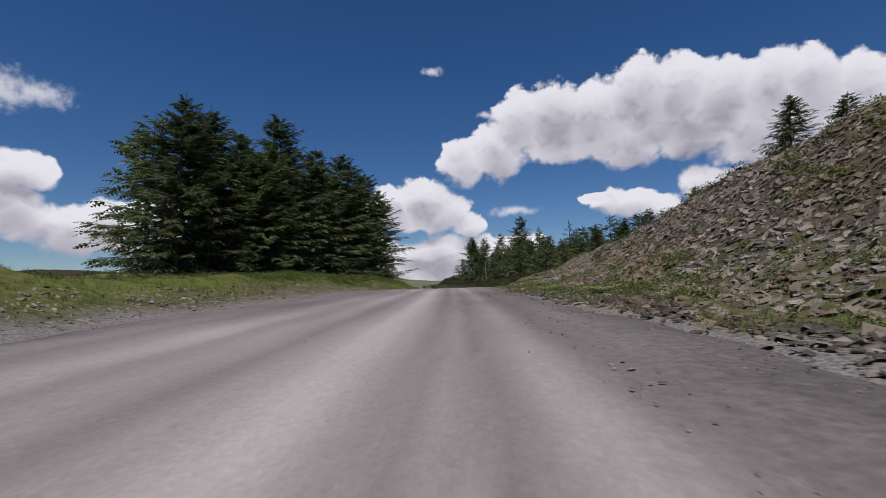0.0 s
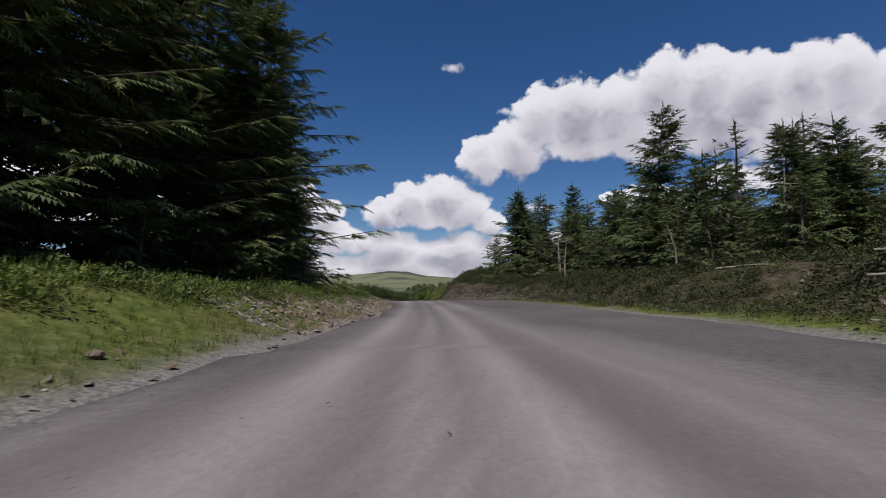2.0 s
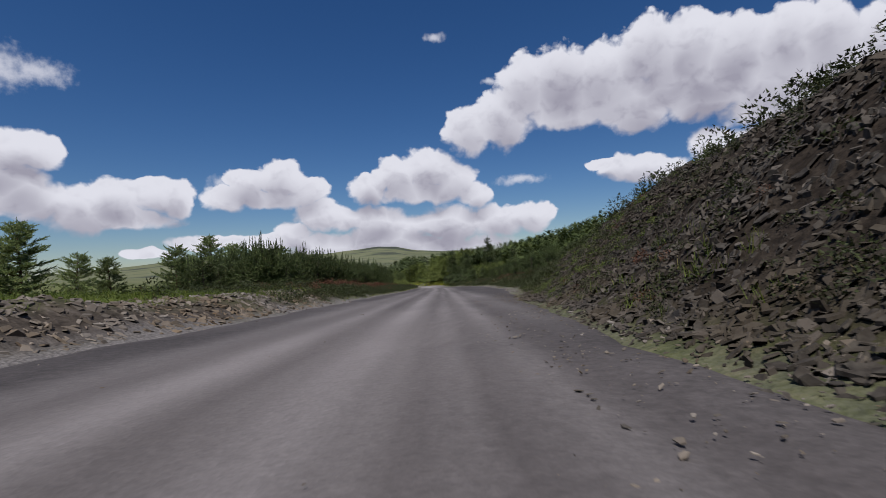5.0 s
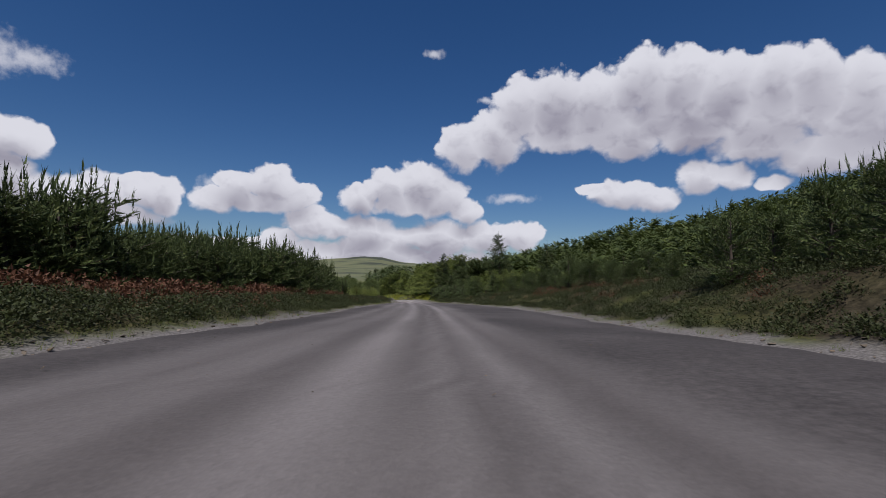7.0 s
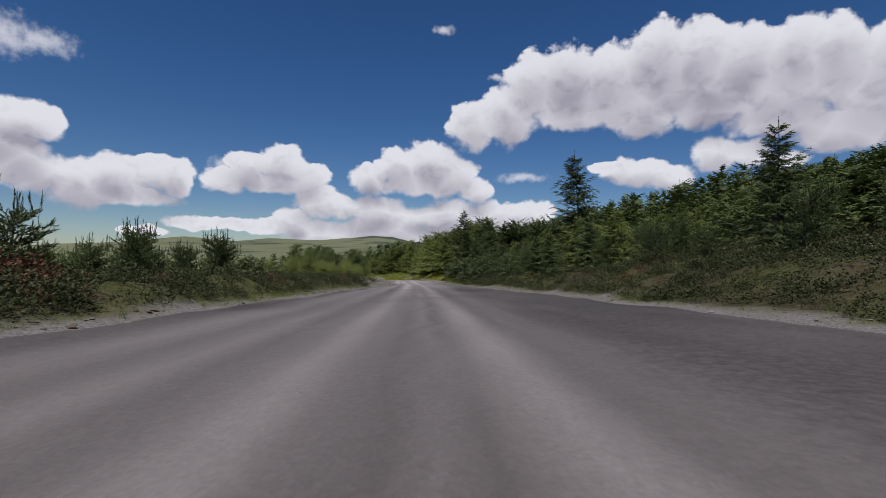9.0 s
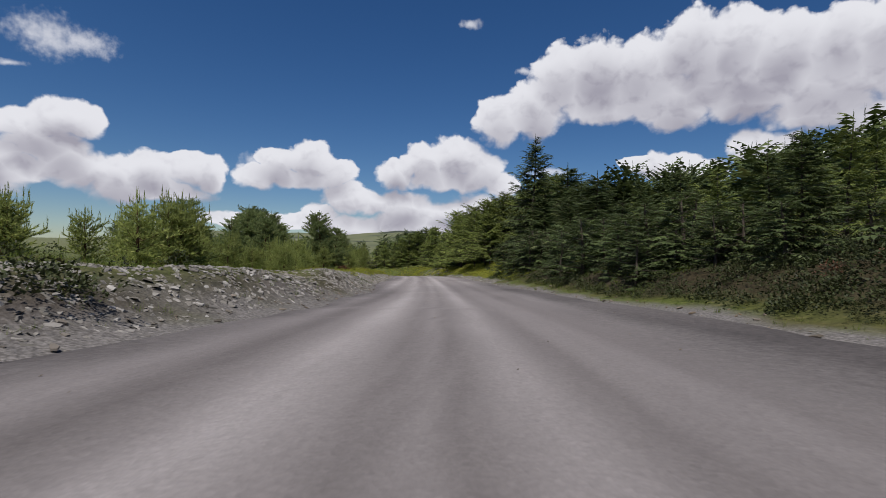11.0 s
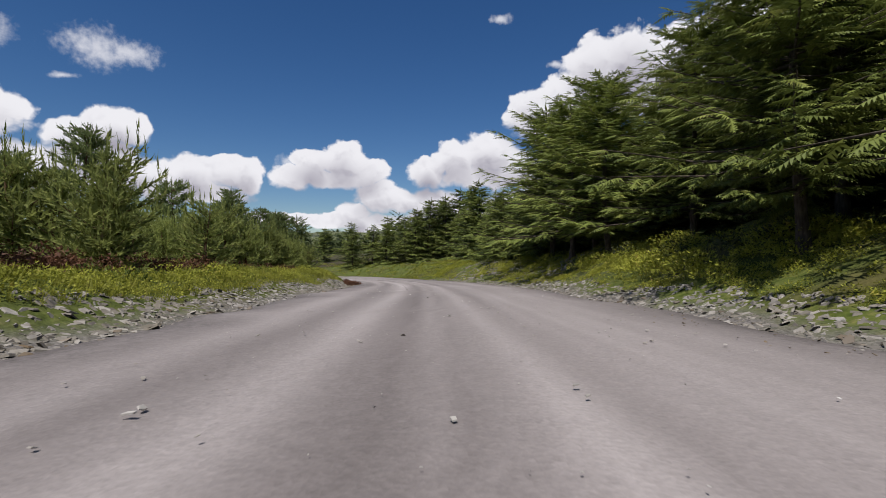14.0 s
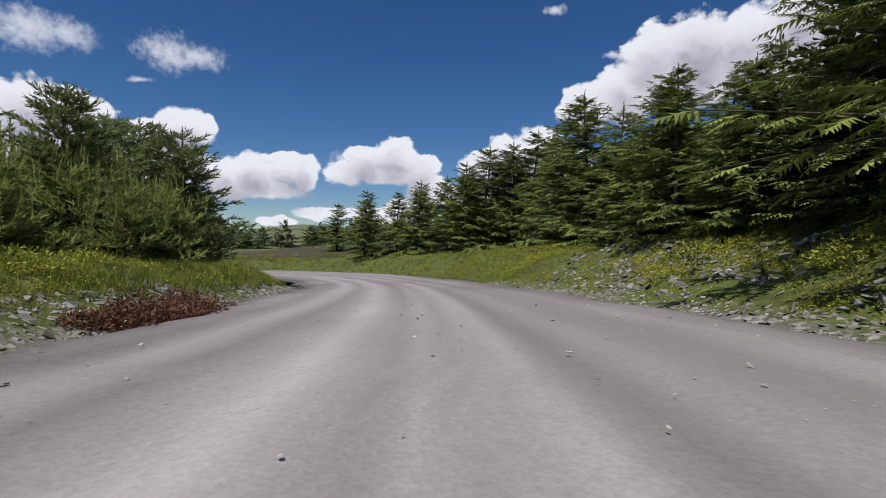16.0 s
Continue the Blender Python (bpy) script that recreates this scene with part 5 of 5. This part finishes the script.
stuff("heather", scatter(clumps, *gather(
    beside(8, 24, -1, 3, 9, 200, 0.15, 0.35), beside(18, 58, -1, 2.6, 6.5, 520, 0.18, 0.4), beside(60, 104, -1, 1.6, 9, 500, 0.25, 0.6, 1.0, 0.05), beside(100, 172, -1, 0.35, 6, 2500, 0.18, 0.48, 1.1), beside(108, 150, -1, 0.4, 3.0, 1500, 0.16, 0.4), beside(136, 178, -1, 1.0, 14, 1200, 0.25, 0.55), beside(108, 178, 1, 0.5, 4, 900, 0.15, 0.35), beside(82, 108, 1, 0.4, 3.2, 420, 0.12, 0.3, 1.0, 0.0),
    beside(40, 74, 1, 1.0, 9, 1100, 0.25, 0.6), beside(62, 84, 1, 1.9, 6, 420, 0.3, 0.7), beside(58, 84, 1, 0.4, 2.2, 420, 0.1, 0.26, 1.0, 0.02), beside(42, 64, 1, 0.4, 2.6, 600, 0.12, 0.32), beside(6, 42, 1, 3.0, 9, 500, 0.2, 0.45, 1.0, 0.05), beside(80, 112, 1, 3.0, 9, 700, 0.3, 0.7), beside(106, 200, 1, 0.6, 9, 3400, 0.2, 0.5, 1.1), beside(92, 180, 1, 7, 22, 1500, 0.35, 0.8), beside(194, 240, 1, 3.5, 6.5, 420, 0.25, 0.5), beside(194, 244, 1, 1.5, 6.0, 420, 0.3, 0.6, 1.0, 0.1), beside(20, 50, -1, 1.4, 4.5, 500, 0.15, 0.35)), g), HEATH, "dark heather and low scrub beside the road", "undergrowth")
stuff("gorse", scatter(cushions, *gather(
    beside(14, 60, -1, 2.4, 5.5, 500, 0.2, 0.45), beside(15, 50, -1, 1.3, 3.8, 800, 0.25, 0.6), beside(186, 246, -1, 1.6, 7, 800, 0.25, 0.6, 1.0, -0.05),
    beside(4, 40, 1, 1.2, 6.5, 800, 0.1, 0.26, 1.0, 0.06), beside(8, 34, 1, 6, 9, 160, 0.3, 0.6), beside(50, 68, -1, 1.0, 4.2, 420, 0.15, 0.45), beside(96, 112, 1, 0.6, 3, 260, 0.15, 0.35)), g), SCRUB, "green gorse and low scrub on the banks", "undergrowth")
stuff("bilberry", scatter(cushions, *gather(
    beside(194, 250, 1, 0.8, 6.5, 7600, 0.12, 0.36, 1.0, -0.3), beside(246, 276, 1, 0.8, 8, 900, 0.2, 0.5), beside(236, 252, -1, 0.9, 3, 400, 0.15, 0.35), beside(192, 246, -1, 0.9, 5, 5200, 0.1, 0.36, 1.0, -0.1)), g), MOSS, "bright green bilberry carpet on the bank", "undergrowth")
stuff("moss_mounds", scatter(mounds, *gather(
    beside(196, 248, 1, 1.2, 6.5, 900, 0.4, 1.1, 1.0, -0.05), beside(198, 246, -1, 1.2, 5, 300, 0.4, 0.8, 1.0, 0.0)), g), MOSS, "rounded mounds of moss and bilberry on the banks", "undergrowth")
stuff("scrub_mounds", scatter(mounds, *gather(
    beside(16, 50, -1, 1.6, 4.8, 620, 0.3, 0.75), beside(48, 84, -1, 1.6, 4.2, 240, 0.5, 1.0), beside(3, 36, 1, 0.8, 2.6, 130, 0.3, 0.6, 1.2, 0.0), beside(3, 30, 1, 3.2, 7.0, 110, 0.3, 0.7, 1.0, 0.05), beside(84, 104, -1, 1.6, 4.0, 60, 0.3, 0.6)), g), SCRUB, "rounded green scrub along the berm and grove", "undergrowth")
stuff("heath_mounds", scatter(mounds, *gather(
    beside(56, 84, 1, 1.8, 5, 420, 0.4, 1.0), beside(104, 176, -1, 0.6, 4.5, 620, 0.4, 0.9), beside(104, 190, 1, 0.8, 6, 520, 0.4, 1.0)), g), HEATH, "rounded dark heather bushes on the banks", "undergrowth")
stuff("dead_bracken", scatter(clumps, *gather(
    beside(104, 172, -1, 0.8, 4, 900, 0.2, 0.45, 1.0, 0.05), beside(116, 152, -1, 2.2, 4.6, 1700, 0.4, 0.8, 1.0, -0.2), beside(110, 180, 1, 1.5, 6, 500, 0.25, 0.5, 1.0, 0.1), beside(138, 150, 1, 2.5, 7, 160, 0.25, 0.5, 1.0, 0.05), beside(3, 40, 1, 1.0, 6.5, 420, 0.1, 0.25, 1.0, 0.14), beside(60, 106, 1, 0.5, 3.2, 300, 0.1, 0.25, 1.0, 0.1), beside(200, 230, -1, 2.6, 4.6, 700, 0.25, 0.6, 1.0, -0.05),
    beside(233.2, 235.8, -1, -0.2, 0.5, 110, 0.2, 0.36), beside(232, 241, -1, 2.6, 6, 130, 0.25, 0.5)), g), RUST, "rust-brown dead bracken and heather", "undergrowth")

# ---------------------------------------------------------------- broken slate on the banks


def slab(seed):
    """An irregular split slate, about one unit long and a sixth as thick."""
    g = np.random.default_rng(seed)
    n = 5
    a = np.sort(np.arange(n) * 6.283 / n + g.normal(0, 0.25, n))
    r = g.uniform(0.36, 0.58, n)
    rim = np.stack([np.cos(a) * r * 1.15, np.sin(a) * r * 0.75], -1)
    top = np.concatenate([rim * 0.92, np.full((n, 1), 0.05) + g.normal(0, 0.014, (n, 1))], 1)
    low = np.concatenate([rim, np.full((n, 1), -0.055)], 1)
    f = [(0, k, k + 1) for k in range(1, n - 1)]
    for k in range(n):
        j = (k + 1) % n
        f += [(k, k + n, j), (j, k + n, j + n)]
    return np.concatenate([top, low]), np.array(f)


slabs = [slab(k) for k in range(7)]


def slope_normal(x, y):
    e = 0.25
    gx, gy = (height(x + e, y) - height(x - e, y)) / (2 * e), (height(x, y + e) - height(x, y - e)) / (2 * e)
    n = np.stack([-gx, -gy, np.ones_like(gx)], -1)
    return n / np.linalg.norm(n, axis=1)[:, None]


def lay(x, y, z, size, tilt=0.28):
    """Poses of slabs lying on the slope: centre and three scaled axes."""
    n = slope_normal(x, y) + g.normal(0, tilt, (len(x), 3))
    n /= np.linalg.norm(n, axis=1)[:, None]
    a = g.normal(0, 1, (len(x), 3))
    u = np.cross(n, a)
    u /= np.linalg.norm(u, axis=1)[:, None]
    w = np.cross(n, u)
    c = np.stack([x, y, z], -1) + n * (size * 0.06 + 0.01)[:, None]
    return c, u * size[:, None], w * size[:, None], n * (size * g.uniform(0.7, 1.5, len(x)))[:, None]


def slab_mesh(rows, tilt=0.28):
    c, u, w, n = lay(*rows, tilt)
    pick = g.integers(0, len(slabs), len(c))
    out = []
    for q, (v, f) in enumerate(slabs):
        m = pick == q
        if m.any():
            p = c[m][:, None] + v[None, :, :1] * u[m][:, None] + v[None, :, 1:2] * w[m][:, None] + v[None, :, 2:3] * n[m][:, None]
            out.append((p.reshape(-1, 3), (f[None] + (np.arange(m.sum()) * len(v))[:, None, None]).reshape(-1, 3)))
    return join(out)


def bank_rows(s_lo, s_hi, lo, hi, count, a, b, power=1.0, patchy=0.0):
    """Slabs on the right bank from lo to hi of its run."""
    s = g.uniform(s_lo, s_hi, count)
    run = table(RIGHT, s, 2) / table(RIGHT, s, 3)
    d = edge_right(s) + table(RIGHT, s, 1) * 0.75 + run * (lo + (hi - lo) * g.random(count))
    x, y = spot(s, d)
    size = a + (b - a) * g.random(count) ** 2.2
    if patchy:
        m = fbm(x * 0.6 + 7, y * 0.6 + 3, 3) > patchy
        x, y, size = x[m], y[m], size[m]
    return x, y, height(x, y), size


def stone_bank(name, label, rows, pieces=None, mat=None, tilt=0.4):
    top = tagged(new(name), label, "scree")
    tagged(part("slate_rubble", mesh_from("slate_rubble", *slab_mesh(rows, tilt), mat or SLATE), top), kind="stuff")
    if pieces is not None:
        shared = [mesh_from("slate", v, f, mat or SLATE) for v, f in slabs]
        c, u, w, n = lay(*pieces, tilt)
        for i in range(len(c)):
            ob = part("slate", shared[i % len(shared)], top)
            ob.matrix_basis = Matrix(((u[i][0], w[i][0], n[i][0], c[i][0]), (u[i][1], w[i][1], n[i][1], c[i][1]), (u[i][2], w[i][2], n[i][2], c[i][2]), (0, 0, 0, 1)))
    return top


stone_bank("scree_bank", "steep bank of loose grey-brown broken slate", gather(bank_rows(0, 26, 0, 1.05, 23000, 0.05, 0.21), bank_rows(24, 42, 0, 0.9, 2200, 0.08, 0.28, 1.0, 0.0), beside(0, 40, 1, 0.0, 1.3, 1800, 0.05, 0.22)),
           bank_rows(2, 13, 0.02, 0.85, 300, 0.12, 0.26))
stone_bank("slate_bank", "brown broken slate bank below the dark spruces", gather(bank_rows(44, 64, -0.1, 0.9, 4200, 0.05, 0.17, 1.0, -0.1), bank_rows(60, 84, -0.1, 0.95, 9000, 0.05, 0.18)), None, BROWN_SLATE)
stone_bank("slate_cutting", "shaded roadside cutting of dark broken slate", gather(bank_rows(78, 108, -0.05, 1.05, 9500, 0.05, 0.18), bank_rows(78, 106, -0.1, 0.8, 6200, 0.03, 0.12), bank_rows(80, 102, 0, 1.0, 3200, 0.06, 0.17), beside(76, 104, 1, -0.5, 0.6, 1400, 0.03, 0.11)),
           bank_rows(84, 100, 0.0, 0.8, 300, 0.1, 0.22), SHADED_BROWN_SLATE, 0.6)
stone_bank("stony_berm", "low berm of weathered slate rubble with sparse grass", gather(beside(72, 104, -1, 0.1, 1.7, 4800, 0.05, 0.2), beside(46, 76, -1, 0.0, 3.0, 15000, 0.05, 0.17), beside(0, 28, -1, 0.2, 1.5, 6000, 0.03, 0.12)), beside(52, 90, -1, 0.3, 1.8, 300, 0.1, 0.22))
stone_bank("stony_berm", "low pale slate rubble heap at the road edge", gather(beside(172, 200, -1, 0.1, 2.2, 11000, 0.03, 0.12), beside(172, 200, -1, 0.3, 2.0, 900, 0.08, 0.17), beside(194, 246, -1, -0.1, 0.5, 3600, 0.025, 0.12), beside(194, 246, -1, 0.0, 1.0, 11000, 0.04, 0.15)), beside(180, 192, -1, 0.4, 1.5, 120, 0.09, 0.16), GREY_SLATE, 0.3)
stone_bank("scree_bank", "pale slate spilling down below the spruces", gather(bank_rows(225, 244, 0.1, 1.0, 2200, 0.06, 0.26, 1.0, -0.15), beside(196, 246, 1, -0.1, 0.9, 9000, 0.03, 0.15)), bank_rows(226, 241, 0.1, 0.7, 160, 0.1, 0.24), GREY_SLATE)

# ---------------------------------------------------------------- single things beside the road
def level(x, y):
    return float(height(np.array([x]), np.array([y]))[0])


def dead_tree(x, y, h, lean, seed, label):
    """A bleached dead trunk with a few broken stubs."""
    g = np.random.default_rng(seed)
    top = new("dead_tree")
    (v, f), axis = stem(h, 0.013 * h + 0.015, lean, g, 7)
    n = 9
    z = g.uniform(0.3, 0.95, n) * h
    a = g.random(n) * 6.283
    p = axis(z)
    q = p + np.stack([np.cos(a), np.sin(a), g.uniform(-0.2, 0.5, n)], -1) * g.uniform(0.12, 0.55, n)[:, None]
    part("trunk", mesh_from("trunk", v, f, DEADWOOD, True), top)
    for i in range(n):
        part("branch", mesh_from("branch", *rods(p[i:i + 1], q[i:i + 1], [0.018], [0.005], 4), DEADWOOD, True), top)
    top.matrix_basis = pose(x, y, level(x, y) - 0.05, 0, 0, seed * 40)
    return tagged(top, label, "dead tree")


for i, (x, y, h, lean) in enumerate([(9.9, 54.3, 3.2, 0.02), (5.6, 65.0, 2.4, 0.03), (6.6, 71.2, 3.8, 0.08), (10.8, 51.5, 2.2, 0.05), (13.0, 58.5, 3.0, 0.04), (8.0, 57.5, 2.0, 0.06)]):
    dead_tree(x, y, h, lean, 3 + i, "thin bleached dead trunk standing in the scrub")

bare = tree_thing("spruce_tree", 131, SPRUCE, "spindly half-bare spruce above the scrub", h=4.6, reach=0.9, gap=0.42, per=3, sprays=4, slope=0.1, rise=0.6, spray=0.36, ragged=0.5, clear=0.25, skip=0.35, power=0.4)
for x, y, h in [(8.7, 149.4, 2.0), (4.4, 151.0, 1.8), (13.0, 62.0, 7.0), (17.5, 64.0, 7.4)]:
    plant(bare, x, y, h / 4.6)
retire([bare])


def log(x, y, length, r, yaw, tilt, label, name="fallen_log"):
    g = np.random.default_rng(int(abs(x * 13 + y)))
    n = 7
    t = np.linspace(-0.5, 0.5, n)
    p = np.stack([t * length, 0.05 * length * np.sin(t * 5 + x), 0.02 * length * np.cos(t * 6)], -1)
    rad = r * (1.1 - 0.6 * (t + 0.5)) * (1 + g.normal(0, 0.06, n))
    ob = new(name, mesh_from(name, *rods(p[:-1], p[1:], rad[:-1], rad[1:], 8), DEADWOOD, True))
    ob.matrix_basis = pose(x, y, level(x, y) + r * 0.8 + abs(math.sin(radians(tilt))) * length * 0.42, 0, tilt, yaw)
    return tagged(ob, label, "log")


for x, y, ln, r, yaw in [(7.2, 51.5, 1.8, 0.03, -50), (5.8, 53.0, 1.2, 0.02, 60), (8.6, 49.0, 1.8, 0.028, 5), (6.6, 46.8, 1.4, 0.022, -15), (3.4, 153.5, 1.2, 0.09, 25), (3.6, 150.2, 1.8, 0.03, -40)]:
    log(x, y, ln, r, yaw, 0, "grey weathered fallen log lying in the scrub")
log(-2.7, 197.2, 1.7, 0.04, -26, 48, "pale dead branch leaning out of the trees", "dead_branch")


def foxglove(x, y, h, seed):
    g = np.random.default_rng(seed)
    top = new("foxglove")
    z = np.linspace(0, h, 6)
    p = np.stack([0.04 * np.sin(z * 2 + seed), 0.03 * z, z], -1)
    part("stem", mesh_from("stem", *rods(p[:-1], p[1:], np.full(5, 0.012), np.full(5, 0.009), 5), HEATH, True), top)
    n = 34
    zz = h * (0.42 + 0.56 * np.arange(n) / n)
    a = np.arange(n) * 2.4
    base = np.stack([np.interp(zz, z, p[:, 0]), np.interp(zz, z, p[:, 1]), zz], -1)
    bell = (np.array([(0, 0, 0), (0.5, 0.3, 0.2), (0.5, -0.3, 0.2), (0.5, 0, -0.35), (1, 0.42, 0.28), (1, -0.42, 0.28), (1, 0, -0.5)]), np.array([(0, 1, 2), (0, 2, 3), (0, 3, 1), (1, 4, 5), (1, 5, 2), (2, 5, 6), (2, 6, 3), (3, 6, 4), (3, 4, 1)]))
    size = 0.075 * (1.15 - 0.7 * np.arange(n) / n)
    part("bells", mesh_from("bells", *strew(bell, base, np.stack([np.cos(a), np.sin(a), np.full(n, -0.5)], -1), np.stack([size, size * 0.8], 1)), FOXGLOVE, True), top, "pink-purple bell flowers")
    m = 12
    a = g.random(m) * 6.283
    leaf = (np.array([(0, 0, 0), (0.45, 0.22, 0.08), (0.45, -0.22, 0.08), (1.0, 0, -0.1)]), np.array([(0, 2, 1), (1, 2, 3)]))
    part("leaves", mesh_from("leaves", *strew(leaf, np.stack([0 * a, 0 * a, g.uniform(0.02, 0.3, m)], -1), np.stack([np.cos(a), np.sin(a), g.uniform(0.1, 0.6, m)], -1), np.full((m, 2), 0.26)), PINE_LIGHT), top)
    top.matrix_basis = pose(x, y, level(x, y) - 0.02)
    return tagged(top, "tall foxglove in pink-purple bloom under the spruces", "foxglove", "foxgloves by the grove")


for i, (x, y, h) in enumerate([(-9.2, 66.4, 1.25), (-9.9, 67.2, 1.0), (-7.6, 62.8, 1.0)]):
    foxglove(x, y, h, i)


def fern(x, y, r, seed, needles=None):
    """A tuft of arching fronds, each a row of leaflets."""
    g = np.random.default_rng(seed)
    top = new("fern")
    for k in range(13):
        a = k * 6.283 / 13 + g.normal(0, 0.15)
        ln = r * g.uniform(0.75, 1.15)
        t = np.linspace(0.08, 1, 11)
        spine = np.stack([np.cos(a) * ln * t, np.sin(a) * ln * t, ln * (0.95 * t - 0.75 * t * t)], -1)
        bits = [rods(spine[:-1], spine[1:], np.full(10, 0.006), np.full(10, 0.004), 3)]
        for sgn in (-1, 1):
            way = np.stack([np.cos(a + sgn * 1.15), np.sin(a + sgn * 1.15), -0.15], -1)[None].repeat(11, 0)
            size = ln * 0.3 * (1.1 - t)
            leaf = (np.array([(0, 0, 0), (0.4, 0.2, 0.02), (0.4, -0.2, 0.02), (1.0, 0, -0.1)]), np.array([(0, 2, 1), (1, 2, 3)]))
            bits.append(strew(leaf, spine, way, np.stack([size, size], 1)))
        part("frond", mesh_from("frond", *join(bits), needles or PINE_LIGHT), top)
    top.matrix_basis = pose(x, y, level(x, y) - 0.03, 0, 0, seed * 30)
    return tagged(top, "green fern clump at the foot of the bank", "fern", "ferns by the road")


for i, (s0, q, r) in enumerate([(86.2, 0.5, 0.5), (86.9, 0.8, 0.55), (87.6, 0.5, 0.4), (85.6, 0.8, 0.4), (88.3, 0.9, 0.45), (13.0, 1.0, 0.5), (9.0, 1.1, 0.5), (20.5, 1.5, 0.5), (16.5, 1.4, 0.4)]):
    x, y = spot(s0, edge_right(np.array([s0]))[0] + q)
    fern(float(x), float(y), r, i)
for i, (s0, q, r) in enumerate([(74.0, 1.6, 0.6), (75.2, 2.0, 0.65), (76.4, 1.7, 0.55), (77.5, 2.3, 0.6), (73.0, 2.4, 0.6), (79.0, 2.0, 0.5), (24, 2.6, 0.5), (28, 2.8, 0.5)]):
    x, y = spot(s0, -edge_left(np.array([s0]))[0] - q)
    fern(float(x), float(y), r, 20 + i)


def boulder(x, y, r, label):
    bm = bmesh.new()
    bmesh.ops.create_icosphere(bm, subdivisions=2, radius=r)
    for v in bm.verts:
        v.co *= 1 + 0.28 * noise.noise(v.co * (1.6 / r) + Vector((x, y, 0)))
        v.co.z *= 0.62
    me = bpy.data.meshes.new("boulder")
    bm.to_mesh(me)
    bm.free()
    me.materials.append(SLATE)
    ob = new("boulder", me)
    ob.matrix_basis = pose(x, y, level(x, y) + r * 0.3, 0, 0, x * 50)
    return tagged(ob, label, "boulder")


for s0, q, r in [(43.2, 0.5, 0.06), (47.5, 0.9, 0.06)]:
    x, y = spot(s0, -edge_left(np.array([s0]))[0] - q)
    boulder(float(x), float(y), r, "pale stone lying in the verge")

# loose stones on the road, thickest along its edges
s = g.uniform(2, 192, 2600)
u = g.random(2600)
u = np.where(g.random(2600) < 0.6, u, np.where(u < 0.5, 0.12 * u, 1 - 0.12 * (1 - u)))
d = -edge_left(s) + (edge_left(s) + edge_right(s)) * u
x, y = spot(s, d)
stuff("loose_stones", slab_mesh((x, y, np.interp(s, S, CZ) + 0.022, 0.008 + 0.02 * g.random(2600) ** 3)), SLATE, "small loose stones scattered on the gravel road", "stones")
s = g.uniform(190, 246, 2200)
d = -edge_left(s) + (edge_left(s) + edge_right(s)) * g.random(2200)
x, y = spot(s, d)
stuff("pale_stones", slab_mesh((x, y, np.interp(s, S, CZ) + 0.016, 0.01 + 0.04 * g.random(2200) ** 4)), PALE_SLATE, "pale stone chips scattered on the gravel road", "stones")
# broken stone spilled along both road edges
s = g.uniform(0, 246, 5200)
q = g.normal(0.1, 0.28, 5200)
d = np.where(g.random(5200) < 0.5, -(edge_left(s) + q), edge_right(s) + q)
x, y = spot(s, d)
stuff("edge_rubble", slab_mesh((x, y, np.maximum(height(x, y), np.interp(s, S, CZ) - 0.04), 0.02 + 0.1 * g.random(5200) ** 2.5)), SLATE, "broken slate chips along the road edges", "stones")
# dark clods and shade-toned slate along the foot of the first bank
s = np.concatenate([g.uniform(1, 22, 2600), g.uniform(72, 104, 3000)])
d = edge_right(s) + g.normal(0.4, 0.2, 5600)
x, y = spot(s, d)
stuff("ditch_rubble", slab_mesh((x, y, height(x, y), 0.03 + 0.12 * g.random(5600) ** 2)), SHADED_BROWN_SLATE, "dark earthy slate debris at the foot of the banks", "stones")
# loose chippings thrown to the outside of the bends
s = np.concatenate([g.uniform(1, 26, 3200), g.uniform(76, 108, 4200), g.uniform(208, 240, 1200)])
d = edge_right(s) - 1.3 + 1.7 * g.random(len(s)) ** 0.7
x, y = spot(s, d)
stuff("road_chippings", slab_mesh((x, y, np.maximum(height(x, y), np.interp(s, S, CZ) - 0.01) + 0.01, 0.01 + 0.036 * g.random(len(s)) ** 3)), SLATE, "loose slate chippings along the outer road margin", "stones")
